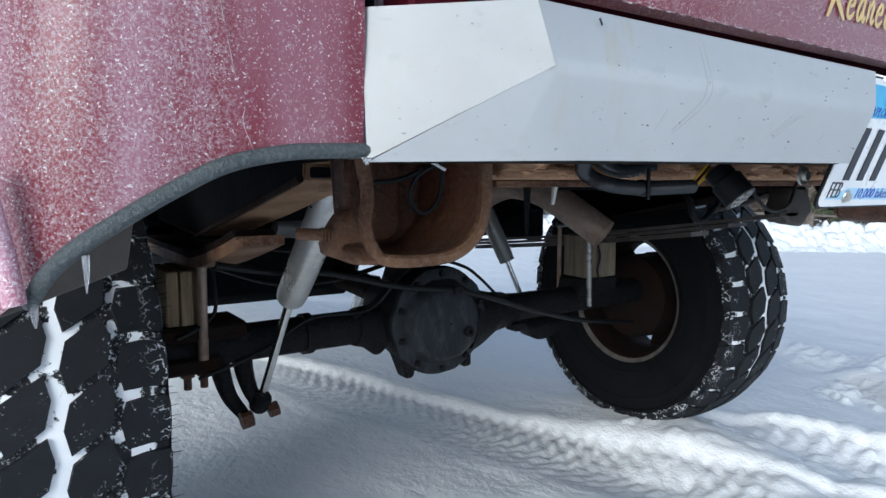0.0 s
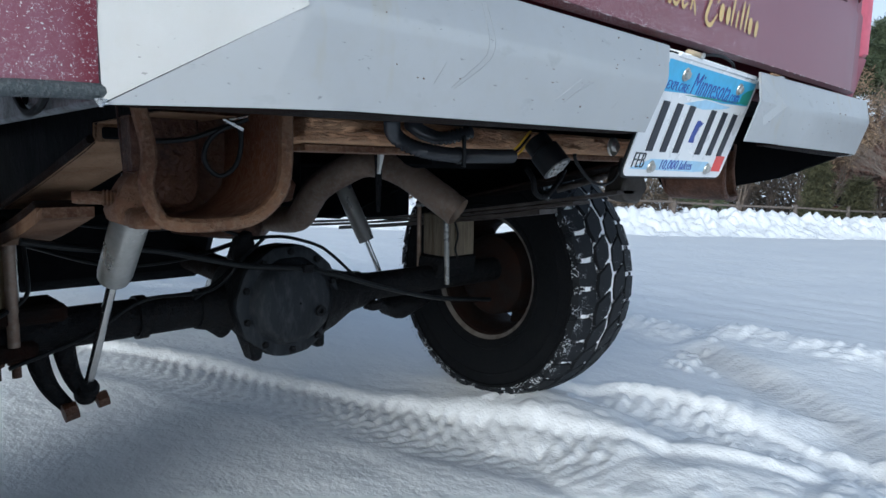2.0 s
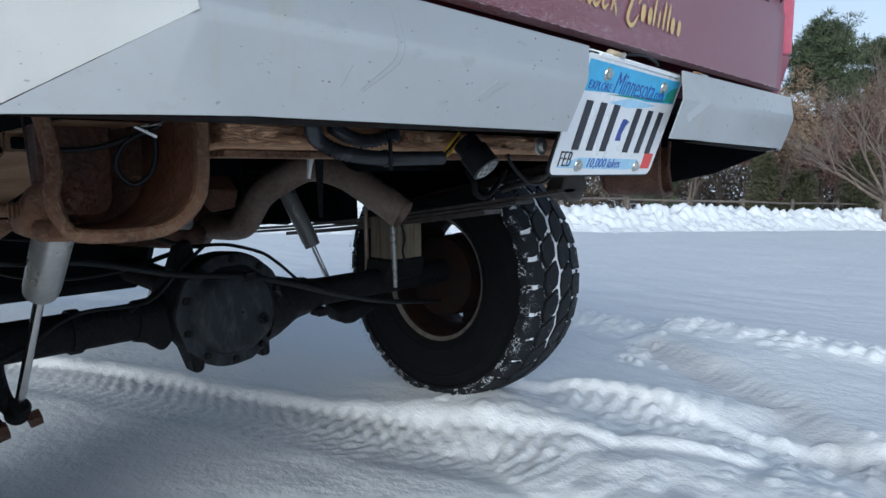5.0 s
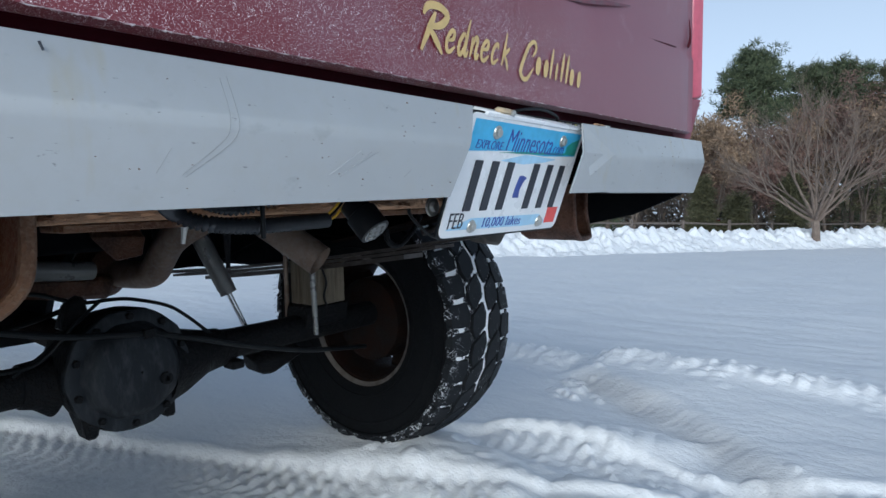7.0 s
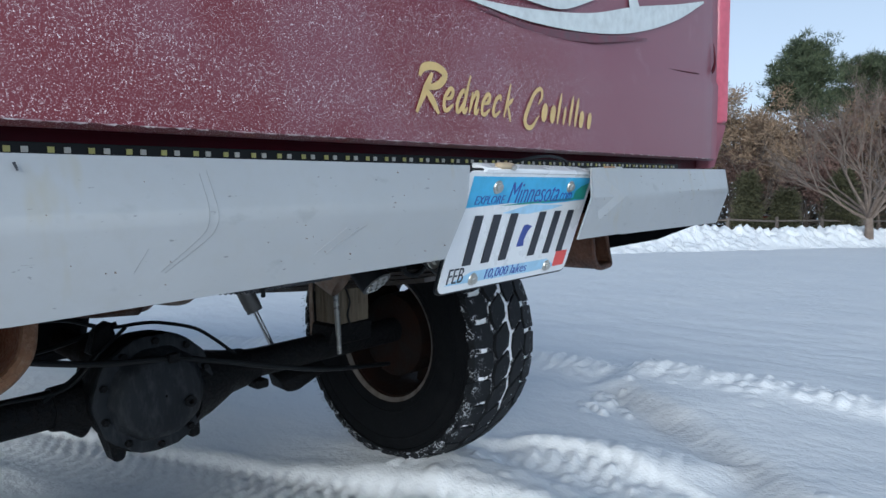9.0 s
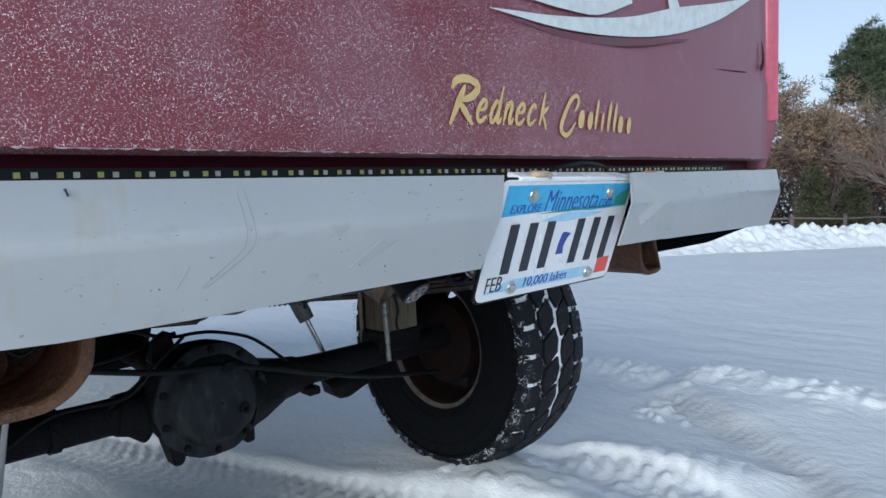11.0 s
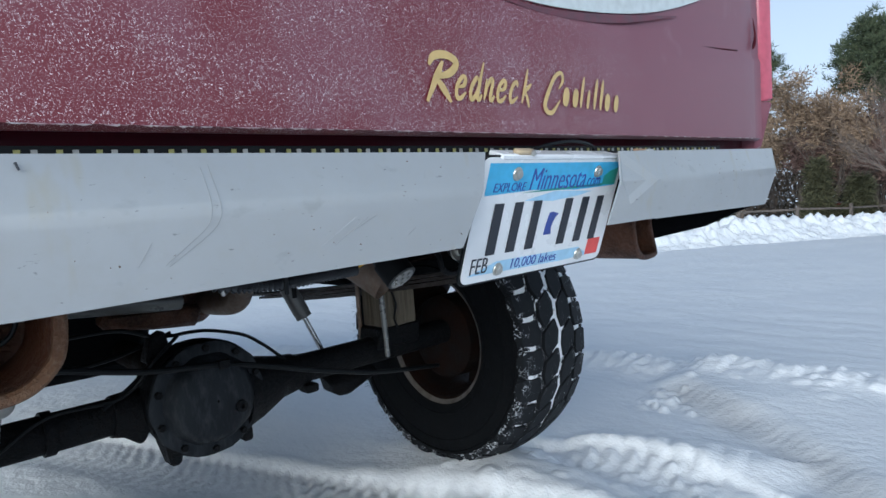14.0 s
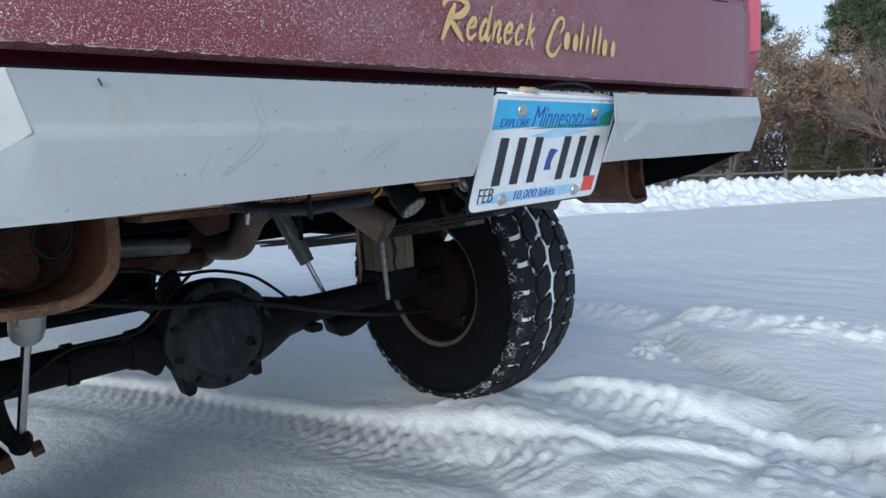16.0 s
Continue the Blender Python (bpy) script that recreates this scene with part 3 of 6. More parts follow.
def wheel(x_mid, outward, turn):
    """A lifted truck's mud tyre on a steel rim. outward: +1 where the rim's face looks to +x."""
    w = new("wheel")
    w.parent = truck
    w.matrix_basis = pose(x_mid, 1.025, 0.452, turn, 0, 0) @ Matrix.Scale(0.905, 4)
    o = outward
    tyre = [(0.222, -0.13), (0.236, -0.143), (0.27, -0.158), (0.33, -0.166), (0.38, -0.164), (0.408, -0.156), (0.421, -0.146)]
    crown = [(0.421, -0.146), (0.430, -0.125), (0.434, -0.085), (0.441, -0.055), (0.444, 0), (0.441, 0.055), (0.434, 0.085), (0.430, 0.125), (0.421, 0.146)]
    part("sidewall", lathe(tyre, (0, 0, 0), seg=96), RUBBER, w, "smooth black inner sidewall")
    part("sidewall", lathe([(r, -h) for r, h in tyre], (0, 0, 0), seg=96), RUBBER, w)
    part("tread_base", lathe(crown, (0, 0, 0), seg=144), GROOVE, w, "tread grooves packed with snow")
    bm = bmesh.new()
    count = 30
    pitch = 2 * math.pi / count

    def place(s, h, r):
        drop = 0.021 * (abs(h) / 0.157) ** 2.5
        return Vector((h, (r - drop) * math.cos(s), (r - drop) * math.sin(s)))

    def lug(corners, r0, r1, s0):
        cs, ch = sum(c[0] for c in corners) / len(corners), sum(c[1] for c in corners) / len(corners)
        low = [bm.verts.new(place(s0 + s, h, r0)) for s, h in corners]
        top = [bm.verts.new(place(s0 + cs + (s - cs) * 0.965, ch + (h - ch) * 0.965, r1)) for s, h in corners]
        bm.faces.new(top)
        n = len(low)
        for i in range(n):
            bm.faces.new((low[i], low[(i + 1) % n], top[(i + 1) % n], top[i]))

    # slanted hexagons in two staggered columns, one large shoulder block to each
    hexagon = [(0.44, 0.014), (0.02, 0.0055), (-0.42, 0.016), (-0.80, 0.067), (-0.42, 0.081), (0.06, 0.073)]
    shoulder = [(0.40, 0.092), (-0.04, 0.084), (-0.42, 0.094), (-0.46, 0.122), (-0.42, 0.158), (0.43, 0.158), (0.39, 0.122)]
    for k in range(count):
        a = k * pitch
        for side in (1, -1):
            a2 = a + (0 if side > 0 else 0.5 * pitch)
            lug([(side * s * pitch, side * h) for s, h in hexagon], 0.425, 0.452, a2)
            a3 = a2 + side * 0.14 * pitch
            lug([(side * s * pitch, side * h) for s, h in shoulder], 0.424, 0.450, a3)
            # a low ledge between neighbouring shoulder blocks
            lug([(side * s * pitch, side * h) for s, h in ((0.43, 0.138), (0.45, 0.157), (0.57, 0.157), (0.55, 0.138))], 0.424, 0.4440, a3)
            low = [(s * pitch, r) for s, r in ((-0.20, 0.404), (-0.40, 0.428), (0.40, 0.428), (0.16, 0.404))]
            b0 = [bm.verts.new(Vector((side * 0.150, r * math.cos(a3 + s), r * math.sin(a3 + s)))) for s, r in low]
            b1 = [bm.verts.new(Vector((side * (0.1665 if r < 0.42 else 0.160), r * math.cos(a3 + s * 0.92), r * math.sin(a3 + s * 0.92)))) for s, r in low]
            bm.faces.new(b1)
            for i in range(4):
                bm.faces.new((b0[i], b0[(i + 1) % 4], b1[(i + 1) % 4], b1[i]))
    part("tread", bevelled(bm, 0.002), LUG, w, "worn mud-terrain tread blocks with frost")
    # raised rings on the inner sidewall
    for rr, hh in ((0.392, 0.1665), (0.352, 0.1675), (0.262, 0.1575)):
        part("sidewall_ring", lathe([(rr - 0.004, -o * (hh - 0.004)), (rr - 0.002, -o * hh), (rr + 0.002, -o * hh), (rr + 0.004, -o * (hh - 0.004))], (0, 0, 0), seg=96), RUBBER, w)
    barrel = [(0.226, -o * 0.132), (0.232, -o * 0.137), (0.230, -o * 0.128), (0.211, -o * 0.118), (0.205, -o * 0.06), (0.190, -o * 0.02), (0.192, o * 0.06), (0.211, o * 0.11), (0.229, o * 0.13)]
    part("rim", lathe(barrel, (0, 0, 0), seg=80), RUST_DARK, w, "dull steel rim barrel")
    part("rim_flange", lathe([(0.217, -o * 0.130), (0.232, -o * 0.1390), (0.232, -o * 0.132), (0.220, -o * 0.124)], (0, 0, 0), seg=80), RIM_EDGE, w, "worn pale rim edge")
    disc = bmesh.new()
    lathe([(0.03, o * 0.03), (0.14, o * 0.045), (0.152, o * 0.04), (0.152, o * 0.034), (0.14, o * 0.038), (0.03, o * 0.024)], (0, 0, 0), seg=64, bm=disc)
    for k in range(5):
        a = k * 2 * math.pi / 5 + 0.363
        lathe([(0.15, o * 0.041), (0.195, o * 0.03), (0.195, o * 0.024), (0.15, o * 0.034)], (0, 0, 0), seg=8, arc=(a, a + 0.60), bm=disc)
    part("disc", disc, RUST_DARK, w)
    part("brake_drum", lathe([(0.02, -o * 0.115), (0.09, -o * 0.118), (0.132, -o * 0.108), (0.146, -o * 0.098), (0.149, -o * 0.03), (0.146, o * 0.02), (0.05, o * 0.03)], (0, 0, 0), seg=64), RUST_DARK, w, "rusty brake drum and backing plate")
    hair = bmesh.new()
    rnd = random.Random(11)
    for k in range(260):
        a = 2 * math.pi * (k + rnd.uniform(-0.3, 0.3)) / 260
        r, side = rnd.choice((0.436, 0.425, 0.41)), -o
        q = Vector((side * 0.158, r * math.cos(a), r * math.sin(a)))
        tube([q, q + Vector((side * rnd.uniform(0.008, 0.022), rnd.uniform(-0.002, 0.002), rnd.uniform(-0.002, 0.002)))], [0.0007, 0.0003], 4, True, hair)
    tagged(part("rubber_hairs", hair, RUBBER, w), "thin moulding hairs along the tyre shoulder", kind="stuff")
    return w


wheel(0.862, 1, 0)
wheel(-0.862, -1, 7)


# ---- tailgate, bed and lights ----
def tailgate():
    x0, x1, z0, z1 = -0.652, 0.757, 0.963, 1.46
    bm = bmesh.new()
    # front skin: hem, flat, a shallow crease and a rounded right-hand border
    rows = [(z0, 0.010), (z0 + 0.004, 0.0), (z0 + 0.03, -0.001), (1.06, -0.002), (1.117, -0.003), (1.127, 0.001), (1.20, 0.0), (1.36, 0.0), (z1, 0.004)]
    cols = [(x0, 0.006), (x0 + 0.012, 0.0), (-0.3, -0.001), (0.15, 0), (0.45, 0), (0.66, 0), (0.715, 0.0015), (0.73, 0.004), (0.746, 0.0), (x1, 0.008)]
    front = [[bm.verts.new((x, dy + dz, z)) for x, dy in cols] for z, dz in rows]
    back = [[bm.verts.new((x, 0.013, z)) for x, dy in cols] for z, dz in rows]
    n, m = len(rows) - 1, len(cols) - 1
    for j in range(n):
        for i in range(m):
            bm.faces.new((front[j][i], front[j][i + 1], front[j + 1][i + 1], front[j + 1][i]))
            bm.faces.new((back[j][i + 1], back[j][i], back[j + 1][i], back[j + 1][i + 1]))
        for i in (0, m):
            bm.faces.new((front[j][i], front[j + 1][i], back[j + 1][i], back[j][i]))
    for i in range(m):
        for j in (0, n):
            bm.faces.new((front[j][i], front[j][i + 1], back[j][i + 1], back[j][i]))
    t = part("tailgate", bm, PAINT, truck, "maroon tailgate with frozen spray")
    return t


gate = tailgate()
rnd = random.Random(21)
bm = bmesh.new()
for k in range(170):
    x = rnd.uniform(-0.65, 0.72) if k % 3 else rnd.uniform(-0.65, 0.1)
    r, w = rnd.uniform(0.0003, 0.0011), rnd.uniform(0.001, 0.006)
    tube([(x - w, 0.0002, 0.9668), (x, -0.0006, 0.9664 - 0.3 * r), (x + w, 0.0002, 0.9668)], [r * 0.3, r, r * 0.3], 5, True, bm)
tagged(part("hem_frost", bm, FROST, gate, "broken frost along the lower hem"), kind="stuff")
# dent and crease: dark strokes stand in for the shade in them
part("latch_dent", tube(spline([(0.722, -0.001, 1.20), (0.727, -0.002, 1.165), (0.717, -0.001, 1.14)], 5), [0.0006, 0.001, 0.0014, 0.0018, 0.002, 0.0022, 0.0026, 0.003, 0.0034, 0.003, 0.001], 8), SHADED_PAINT, gate)
part("crease", tube(spline([(0.42, 0.0012, 1.121), (0.50, 0.0009, 1.123), (0.56, 0.0009, 1.126), (0.645, 0.0012, 1.131)], 6), 0.0015, 6), SHADED_PAINT, gate)
part("sill", box(-0.66, 0.765, 0.046, 0.09, 0.93, 1.02, 0.004), SHADED_PAINT, truck, "maroon sill under the tailgate, darkened for the shade of the gap")

# decals on the tailgate
def swash(points, widths, material, y, name, label=""):
    """A flat vinyl stroke that swells and tapers along a curve in x and z."""
    p = spline([(x, 0, z) for x, z in points], 8)
    w = spline([(v, 0, 0) for v in widths], 8)
    bm = bmesh.new()
    prev = None
    for i, q in enumerate(p):
        d = (p[min(i + 1, len(p) - 1)] - p[max(i - 1, 0)]).normalized()
        nrm = Vector((-d.z, 0, d.x)) * max(w[i].x, 0.0002)
        pair = (bm.verts.new(q + nrm + Vector((0, y, 0))), bm.verts.new(q - nrm + Vector((0, y, 0))))
        if prev:
            bm.faces.new((prev[0], pair[0], pair[1], prev[1]))
        prev = pair
    return part(name, bm, material, gate, label)


# brush script: strokes of each letter on a unit grid, baseline 0 and small letters 1 high
GLYPHS = {
    "R": [[(0.50, 1.62), (0.36, 0.95), (0.12, -0.22)], [(0.02, 1.40), (0.16, 1.82), (0.62, 1.92), (1.0, 1.62), (0.80, 1.12), (0.24, 0.86)], [(0.30, 0.90), (0.62, 0.42), (0.98, -0.20)]],
    "e": [[(0.12, 0.50), (0.46, 0.62), (0.50, 0.92), (0.30, 0.98), (0.07, 0.55), (0.14, 0.08), (0.36, 0.02), (0.66, 0.30)]],
    "d": [[(0.52, 0.80), (0.32, 1.0), (0.07, 0.52), (0.14, 0.02), (0.36, 0.15), (0.55, 0.75)], [(0.62, 1.75), (0.54, 0.80), (0.52, 0.12), (0.64, 0.02), (0.78, 0.25)]],
    "n": [[(0.10, 1.0), (0.14, 0.50), (0.08, 0.0)], [(0.12, 0.45), (0.34, 0.98), (0.50, 0.88), (0.46, 0.15), (0.58, 0.02), (0.72, 0.25)]],
    "c": [[(0.50, 0.76), (0.40, 1.0), (0.15, 0.78), (0.06, 0.30), (0.22, 0.0), (0.60, 0.28)]],
    "k": [[(0.20, 1.70), (0.16, 0.80), (0.08, -0.02)], [(0.58, 0.98), (0.40, 0.78), (0.16, 0.50)], [(0.22, 0.55), (0.44, 0.20), (0.62, -0.22)]],
}


def brush_letter(letter, x, z, wide, high, weight, lean=0.30):
    for stroke in GLYPHS[letter]:
        pts = [(x + wide * u + lean * high * v, z + high * v) for u, v in stroke]
        n = len(pts)
        lift = 0.0036 + 0.0002 * GLYPHS[letter].index(stroke)
        swash(pts, [weight * (0.45 if i in (0, n - 1) else 1.0) for i in range(n)], GOLD, -lift, "lettering", "gold vinyl brush-script lettering")


brush_letter("R", -0.171, 1.003, 0.041, 0.0238, 0.0043, 0.25)
for k, letter in enumerate("edneck"):
    brush_letter(letter, -0.127 + 0.0228 * k, 1.003, 0.0265, 0.0245, 0.0025)
# second word of the lettering, as plain slanted bars
swash([(0.066, 1.024), (0.076, 1.036), (0.072, 1.045), (0.056, 1.036), (0.036, 1.006), (0.038, 0.995), (0.050, 0.994), (0.068, 1.010)], [0.001, 0.0026, 0.0026, 0.0028, 0.0034, 0.0034, 0.0028, 0.001], GOLD, -0.0037, "lettering_bar", "gold vinyl bars")
for bx, bh, bw in ((0.078, 0.024, 0.0060), (0.099, 0.024, 0.0056), (0.113, 0.042, 0.0026), (0.129, 0.025, 0.0028), (0.145, 0.042, 0.0030), (0.160, 0.042, 0.0030), (0.176, 0.024, 0.0058), (0.199, 0.024, 0.0050)):
    bz = 1.003 - 0.03 * (bx - 0.07)
    swash([(bx, bz), (bx + bh * 0.06, bz + bh * 0.25), (bx + bh * 0.22, bz + bh * 0.75), (bx + bh * 0.30, bz + bh)], [bw * 0.5, bw, bw, bw * 0.4], GOLD, -0.0037, "lettering_bar")
swash([(-0.06, 1.127), (0.06, 1.121), (0.21, 1.132), (0.40, 1.160)], [0.0008, 0.004, 0.006, 0.001], DECAL_SHADOW, -0.0034, "swoosh_shadow", "dark airbrushed shadow of the swoosh")
swash([(-0.093, 1.133), (0.05, 1.137), (0.21, 1.154), (0.36, 1.185), (0.52, 1.225), (0.66, 1.270)], [0.0004, 0.008, 0.014, 0.020, 0.014, 0.002], DECAL, -0.0026, "swoosh", "pale silver vinyl swoosh")
swash([(0.36, 1.19), (0.345, 1.225), (0.36, 1.27), (0.40, 1.33)], [0.020, 0.014, 0.012, 0.006], DECAL, -0.0031, "swoosh")
swash([(-0.03, 1.156), (0.05, 1.160), (0.13, 1.170), (0.22, 1.195)], [0.001, 0.006, 0.011, 0.006], DECAL, -0.0036, "swoosh")

# corner of the bed with the tail light
light = part("tail_light", hexa([(0.766, 0.003, 1.043), (0.80, -0.007, 1.043), (0.815, 0.04, 1.043), (0.766, 0.12, 1.043)], [(0.772, 0.003, 1.46), (0.812, -0.008, 1.46), (0.83, 0.04, 1.46), (0.772, 0.12, 1.46)], 0.005), LENS_RED, truck, "red tail light lens")
part("bed_corner", hexa([(0.772, 0.024, 0.948), (0.79, 0.016, 0.948), (0.80, 0.12, 0.948), (0.77, 0.12, 0.948)], [(0.764, 0.003, 1.041), (0.799, -0.005, 1.041), (0.812, 0.12, 1.041), (0.764, 0.12, 1.041)], 0.004), PAINT, truck, "maroon lower corner of the bed")


def quarter_panel():
    """The rounded rear of the left fender, its lower edge sweeping down and outward."""
    bm = bmesh.new()
    cols = []
    for x, y, zb in [(-0.700, 0.045, 0.846), (-0.73, 0.044, 0.844), (-0.758, 0.045, 0.842), (-0.795, 0.047, 0.835), (-0.829, 0.050, 0.818), (-0.86, 0.055, 0.799), (-0.882, 0.064, 0.783), (-0.902, 0.078, 0.757), (-0.925, 0.100, 0.735), (-0.950, 0.15, 0.72), (-0.965, 0.25, 0.70), (-0.97, 0.42, 0.69)]:
        col = []
        for k in range(9):
            t = k / 8
            z = zb + (1.42 - zb) * t
            col.append(bm.verts.new((x + 0.012 * math.sin(t * 3.1) * (1 if x < -0.9 else 0), y - 0.006 * math.sin(t * 6.3), z)))
        cols.append(col)
    for a, b in zip(cols, cols[1:]):
        for i in range(8):
            bm.faces.new((a[i], a[i + 1], b[i + 1], b[i]))
    bmesh.ops.solidify(bm, geom=bm.faces[:], thickness=0.004)
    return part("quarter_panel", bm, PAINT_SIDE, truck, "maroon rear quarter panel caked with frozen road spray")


panel = quarter_panel()
LIP_LINE = spline([(-0.698, 0.043, 0.843), (-0.73, 0.042, 0.842), (-0.758, 0.042, 0.840), (-0.795, 0.044, 0.832), (-0.829, 0.047, 0.815), (-0.86, 0.052, 0.796), (-0.882, 0.060, 0.780), (-0.895, 0.068, 0.765), (-0.903, 0.078, 0.748)], 5)
part("edge_trim", tube(LIP_LINE, [0.0054] * (len(LIP_LINE) - 3) + [0.005, 0.004, 0.003], 10), LIP, panel, "weathered grey rubber edge trim")
part("hem_tube", tube([(-0.9225, 0.070, 0.830), (-0.9135, 0.067, 0.780), (-0.9095, 0.066, 0.752)], [0.0065, 0.007, 0.0065], 12), PAINT_SIDE, panel, "rolled maroon hem of the outer skin")
part("icicle", tube([(-0.874, 0.056, 0.779), (-0.874, 0.055, 0.768), (-0.8745, 0.055, 0.757)], [0.0022, 0.0016, 0.0004], 7), ICE, panel, "small clear icicle")
part("icicle", tube([(-0.702, 0.036, 0.838), (-0.702, 0.036, 0.833)], [0.004, 0.001], 7), ICE, panel)
part("icicle", tube([(-0.900, 0.074, 0.752), (-0.9, 0.074, 0.742), (-0.9, 0.074, 0.736)], [0.003, 0.002, 0.0005], 7), ICE, panel)
part("splash_guard", hexa([(-0.93, 0.30, 0.70), (-0.81, 0.34, 0.735), (-0.79, 0.34, 0.86), (-0.93, 0.30, 0.86)], [(-0.93, 0.31, 0.70), (-0.81, 0.35, 0.735), (-0.79, 0.35, 0.86), (-0.93, 0.31, 0.86)], 0.002), GUARD, truck, "grey-brown splash guard behind the tyre")
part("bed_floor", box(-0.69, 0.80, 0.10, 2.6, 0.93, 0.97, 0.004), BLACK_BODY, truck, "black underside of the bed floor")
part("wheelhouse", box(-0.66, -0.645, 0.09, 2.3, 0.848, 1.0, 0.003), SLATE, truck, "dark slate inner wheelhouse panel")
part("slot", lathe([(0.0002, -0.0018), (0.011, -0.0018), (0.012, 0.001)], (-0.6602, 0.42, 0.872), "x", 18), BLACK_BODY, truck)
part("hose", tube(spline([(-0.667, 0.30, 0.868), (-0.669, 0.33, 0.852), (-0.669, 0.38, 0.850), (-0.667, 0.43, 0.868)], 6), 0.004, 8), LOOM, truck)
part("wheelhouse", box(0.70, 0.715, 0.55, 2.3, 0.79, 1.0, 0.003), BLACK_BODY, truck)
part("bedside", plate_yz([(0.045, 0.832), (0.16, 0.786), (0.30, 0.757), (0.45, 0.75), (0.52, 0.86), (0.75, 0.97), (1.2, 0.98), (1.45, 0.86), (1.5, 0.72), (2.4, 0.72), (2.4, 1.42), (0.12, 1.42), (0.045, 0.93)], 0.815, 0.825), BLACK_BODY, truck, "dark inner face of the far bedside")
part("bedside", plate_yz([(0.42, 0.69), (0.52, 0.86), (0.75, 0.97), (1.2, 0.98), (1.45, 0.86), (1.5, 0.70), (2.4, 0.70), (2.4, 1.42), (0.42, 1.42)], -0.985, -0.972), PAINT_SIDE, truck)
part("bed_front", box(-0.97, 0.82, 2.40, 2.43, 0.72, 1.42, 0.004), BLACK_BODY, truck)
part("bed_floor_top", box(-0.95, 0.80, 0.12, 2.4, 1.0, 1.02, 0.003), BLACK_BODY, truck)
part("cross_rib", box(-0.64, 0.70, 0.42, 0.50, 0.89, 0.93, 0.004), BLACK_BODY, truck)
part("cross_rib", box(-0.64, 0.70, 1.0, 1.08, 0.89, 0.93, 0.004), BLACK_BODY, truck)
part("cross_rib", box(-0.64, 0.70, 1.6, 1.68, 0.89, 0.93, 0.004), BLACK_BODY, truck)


part("frost_crack", tube(spline([(-0.797, 0.0405, 0.93), (-0.791, 0.0415, 0.897), (-0.7885, 0.0415, 0.885), (-0.7835, 0.0415, 0.870), (-0.7850, 0.0415, 0.858), (-0.779, 0.0415, 0.841)], 5), 0.00022, 5), FROST, panel, "thin line of frost")


# ---- bumper ----
def bumper():
    b = new("bumper")
    b.parent = truck
    tagged(b, "silver-grey steel step bumper with rust specks")
    for s in (-1, 1):
        def X(x):
            return x if s < 0 else 2 * MID - x
        shift = -0.011 if s < 0 else 0.0
        inner = -0.114 if s < 0 else 2 * MID - 0.250
        mid_in, low_in = (-0.132, -0.157) if s < 0 else (inner, inner)

        def shell(thickness):
            bm = bmesh.new()
            v = lambda x, y, z: bm.verts.new((X(x), y, z))
            A, B, C, D, E, F = v(-0.700, 0.047, 0.941), v(-0.598 + shift, -0.032, 0.943), v(-0.590 + shift, -0.042, 0.899), v(-0.700, 0.0395, 0.835), v(-0.615, -0.010, 0.836), v(-0.56, -0.029, 0.8368)
            B1, C1, F1 = v(inner, -0.032, 0.941), v(mid_in, -0.042, 0.899), v(low_in, -0.030, 0.841)
            A2, B2, B3 = v(-0.695, 0.075, 0.944), v(-0.58, 0.075, 0.945), v(inner, 0.075, 0.944)
            for f in ((C, E, D), (C, F, E), (B, B1, C1, C), (C, C1, F1, F), (A, A2, B2, B), (B, B2, B3, B1)):
                bm.faces.new(f)
            bmesh.ops.recalc_face_normals(bm, faces=bm.faces)
            crease = [e for e in bm.edges if {e.verts[0], e.verts[1]} == {C, C1}]
            bmesh.ops.bevel(bm, geom=crease, offset=0.007, segments=4, affect="EDGES", profile=0.5)
            bmesh.ops.solidify(bm, geom=bm.faces[:], thickness=thickness)
            return bm

        # the sheet's thickness lies behind its outer face
        bm = shell(0.003)
        if max(p.co.z for p in bm.verts) > 0.9465:
            bm.free()
            bm = shell(-0.003)
        part("face", bm, GREY_PAINT, b)
        bm = bmesh.new()
        ring = [bm.verts.new((X(x), y, z)) for x, y, z in ((-0.700, 0.0468, 0.941), (-0.598 + shift, -0.0325, 0.943), (-0.590 + shift, -0.0425, 0.899), (-0.700, 0.0393, 0.836))]
        bm.faces.new(ring)
        bmesh.ops.solidify(bm, geom=bm.faces[:], thickness=0.004)
        part("end_facet", bm, GREY_PAINT, b, "paler angled end of the bumper")
        low = [(X(-0.690), 0.045, 0.8345), (X(-0.615), -0.004, 0.8358), (X(-0.56), -0.02, 0.8366), (X(low_in), -0.02, 0.8405), (X(low_in), 0.004, 0.8405)]
        part("lower_flange", hexa(low, [(x, y, z + 0.0035) for x, y, z in low], 0.001), RUST_DARK, b, "rusty lower edge")
    # recess for the number plate
    bm = bmesh.new()
    v = lambda x, y, z: bm.verts.new((x, y, z))
    a0, am, a1 = v(-0.114, -0.031, 0.941), v(-0.132, -0.041, 0.899), v(-0.157, -0.029, 0.843)
    b0, bm_, b1 = v(-0.110, 0.045, 0.941), v(-0.126, 0.047, 0.899), v(-0.151, 0.05, 0.85)
    w0, w1 = v(0.21, 0.045, 0.941), v(0.19, 0.05, 0.85)
    for f in ((a0, am, bm_, b0), (am, a1, b1, bm_), (b0, bm_, b1, w1, w0)):
        bm.faces.new(f)
    bmesh.ops.solidify(bm, geom=bm.faces[:], thickness=0.003)
    part("plate_recess", bm, GREY_PAINT, b)
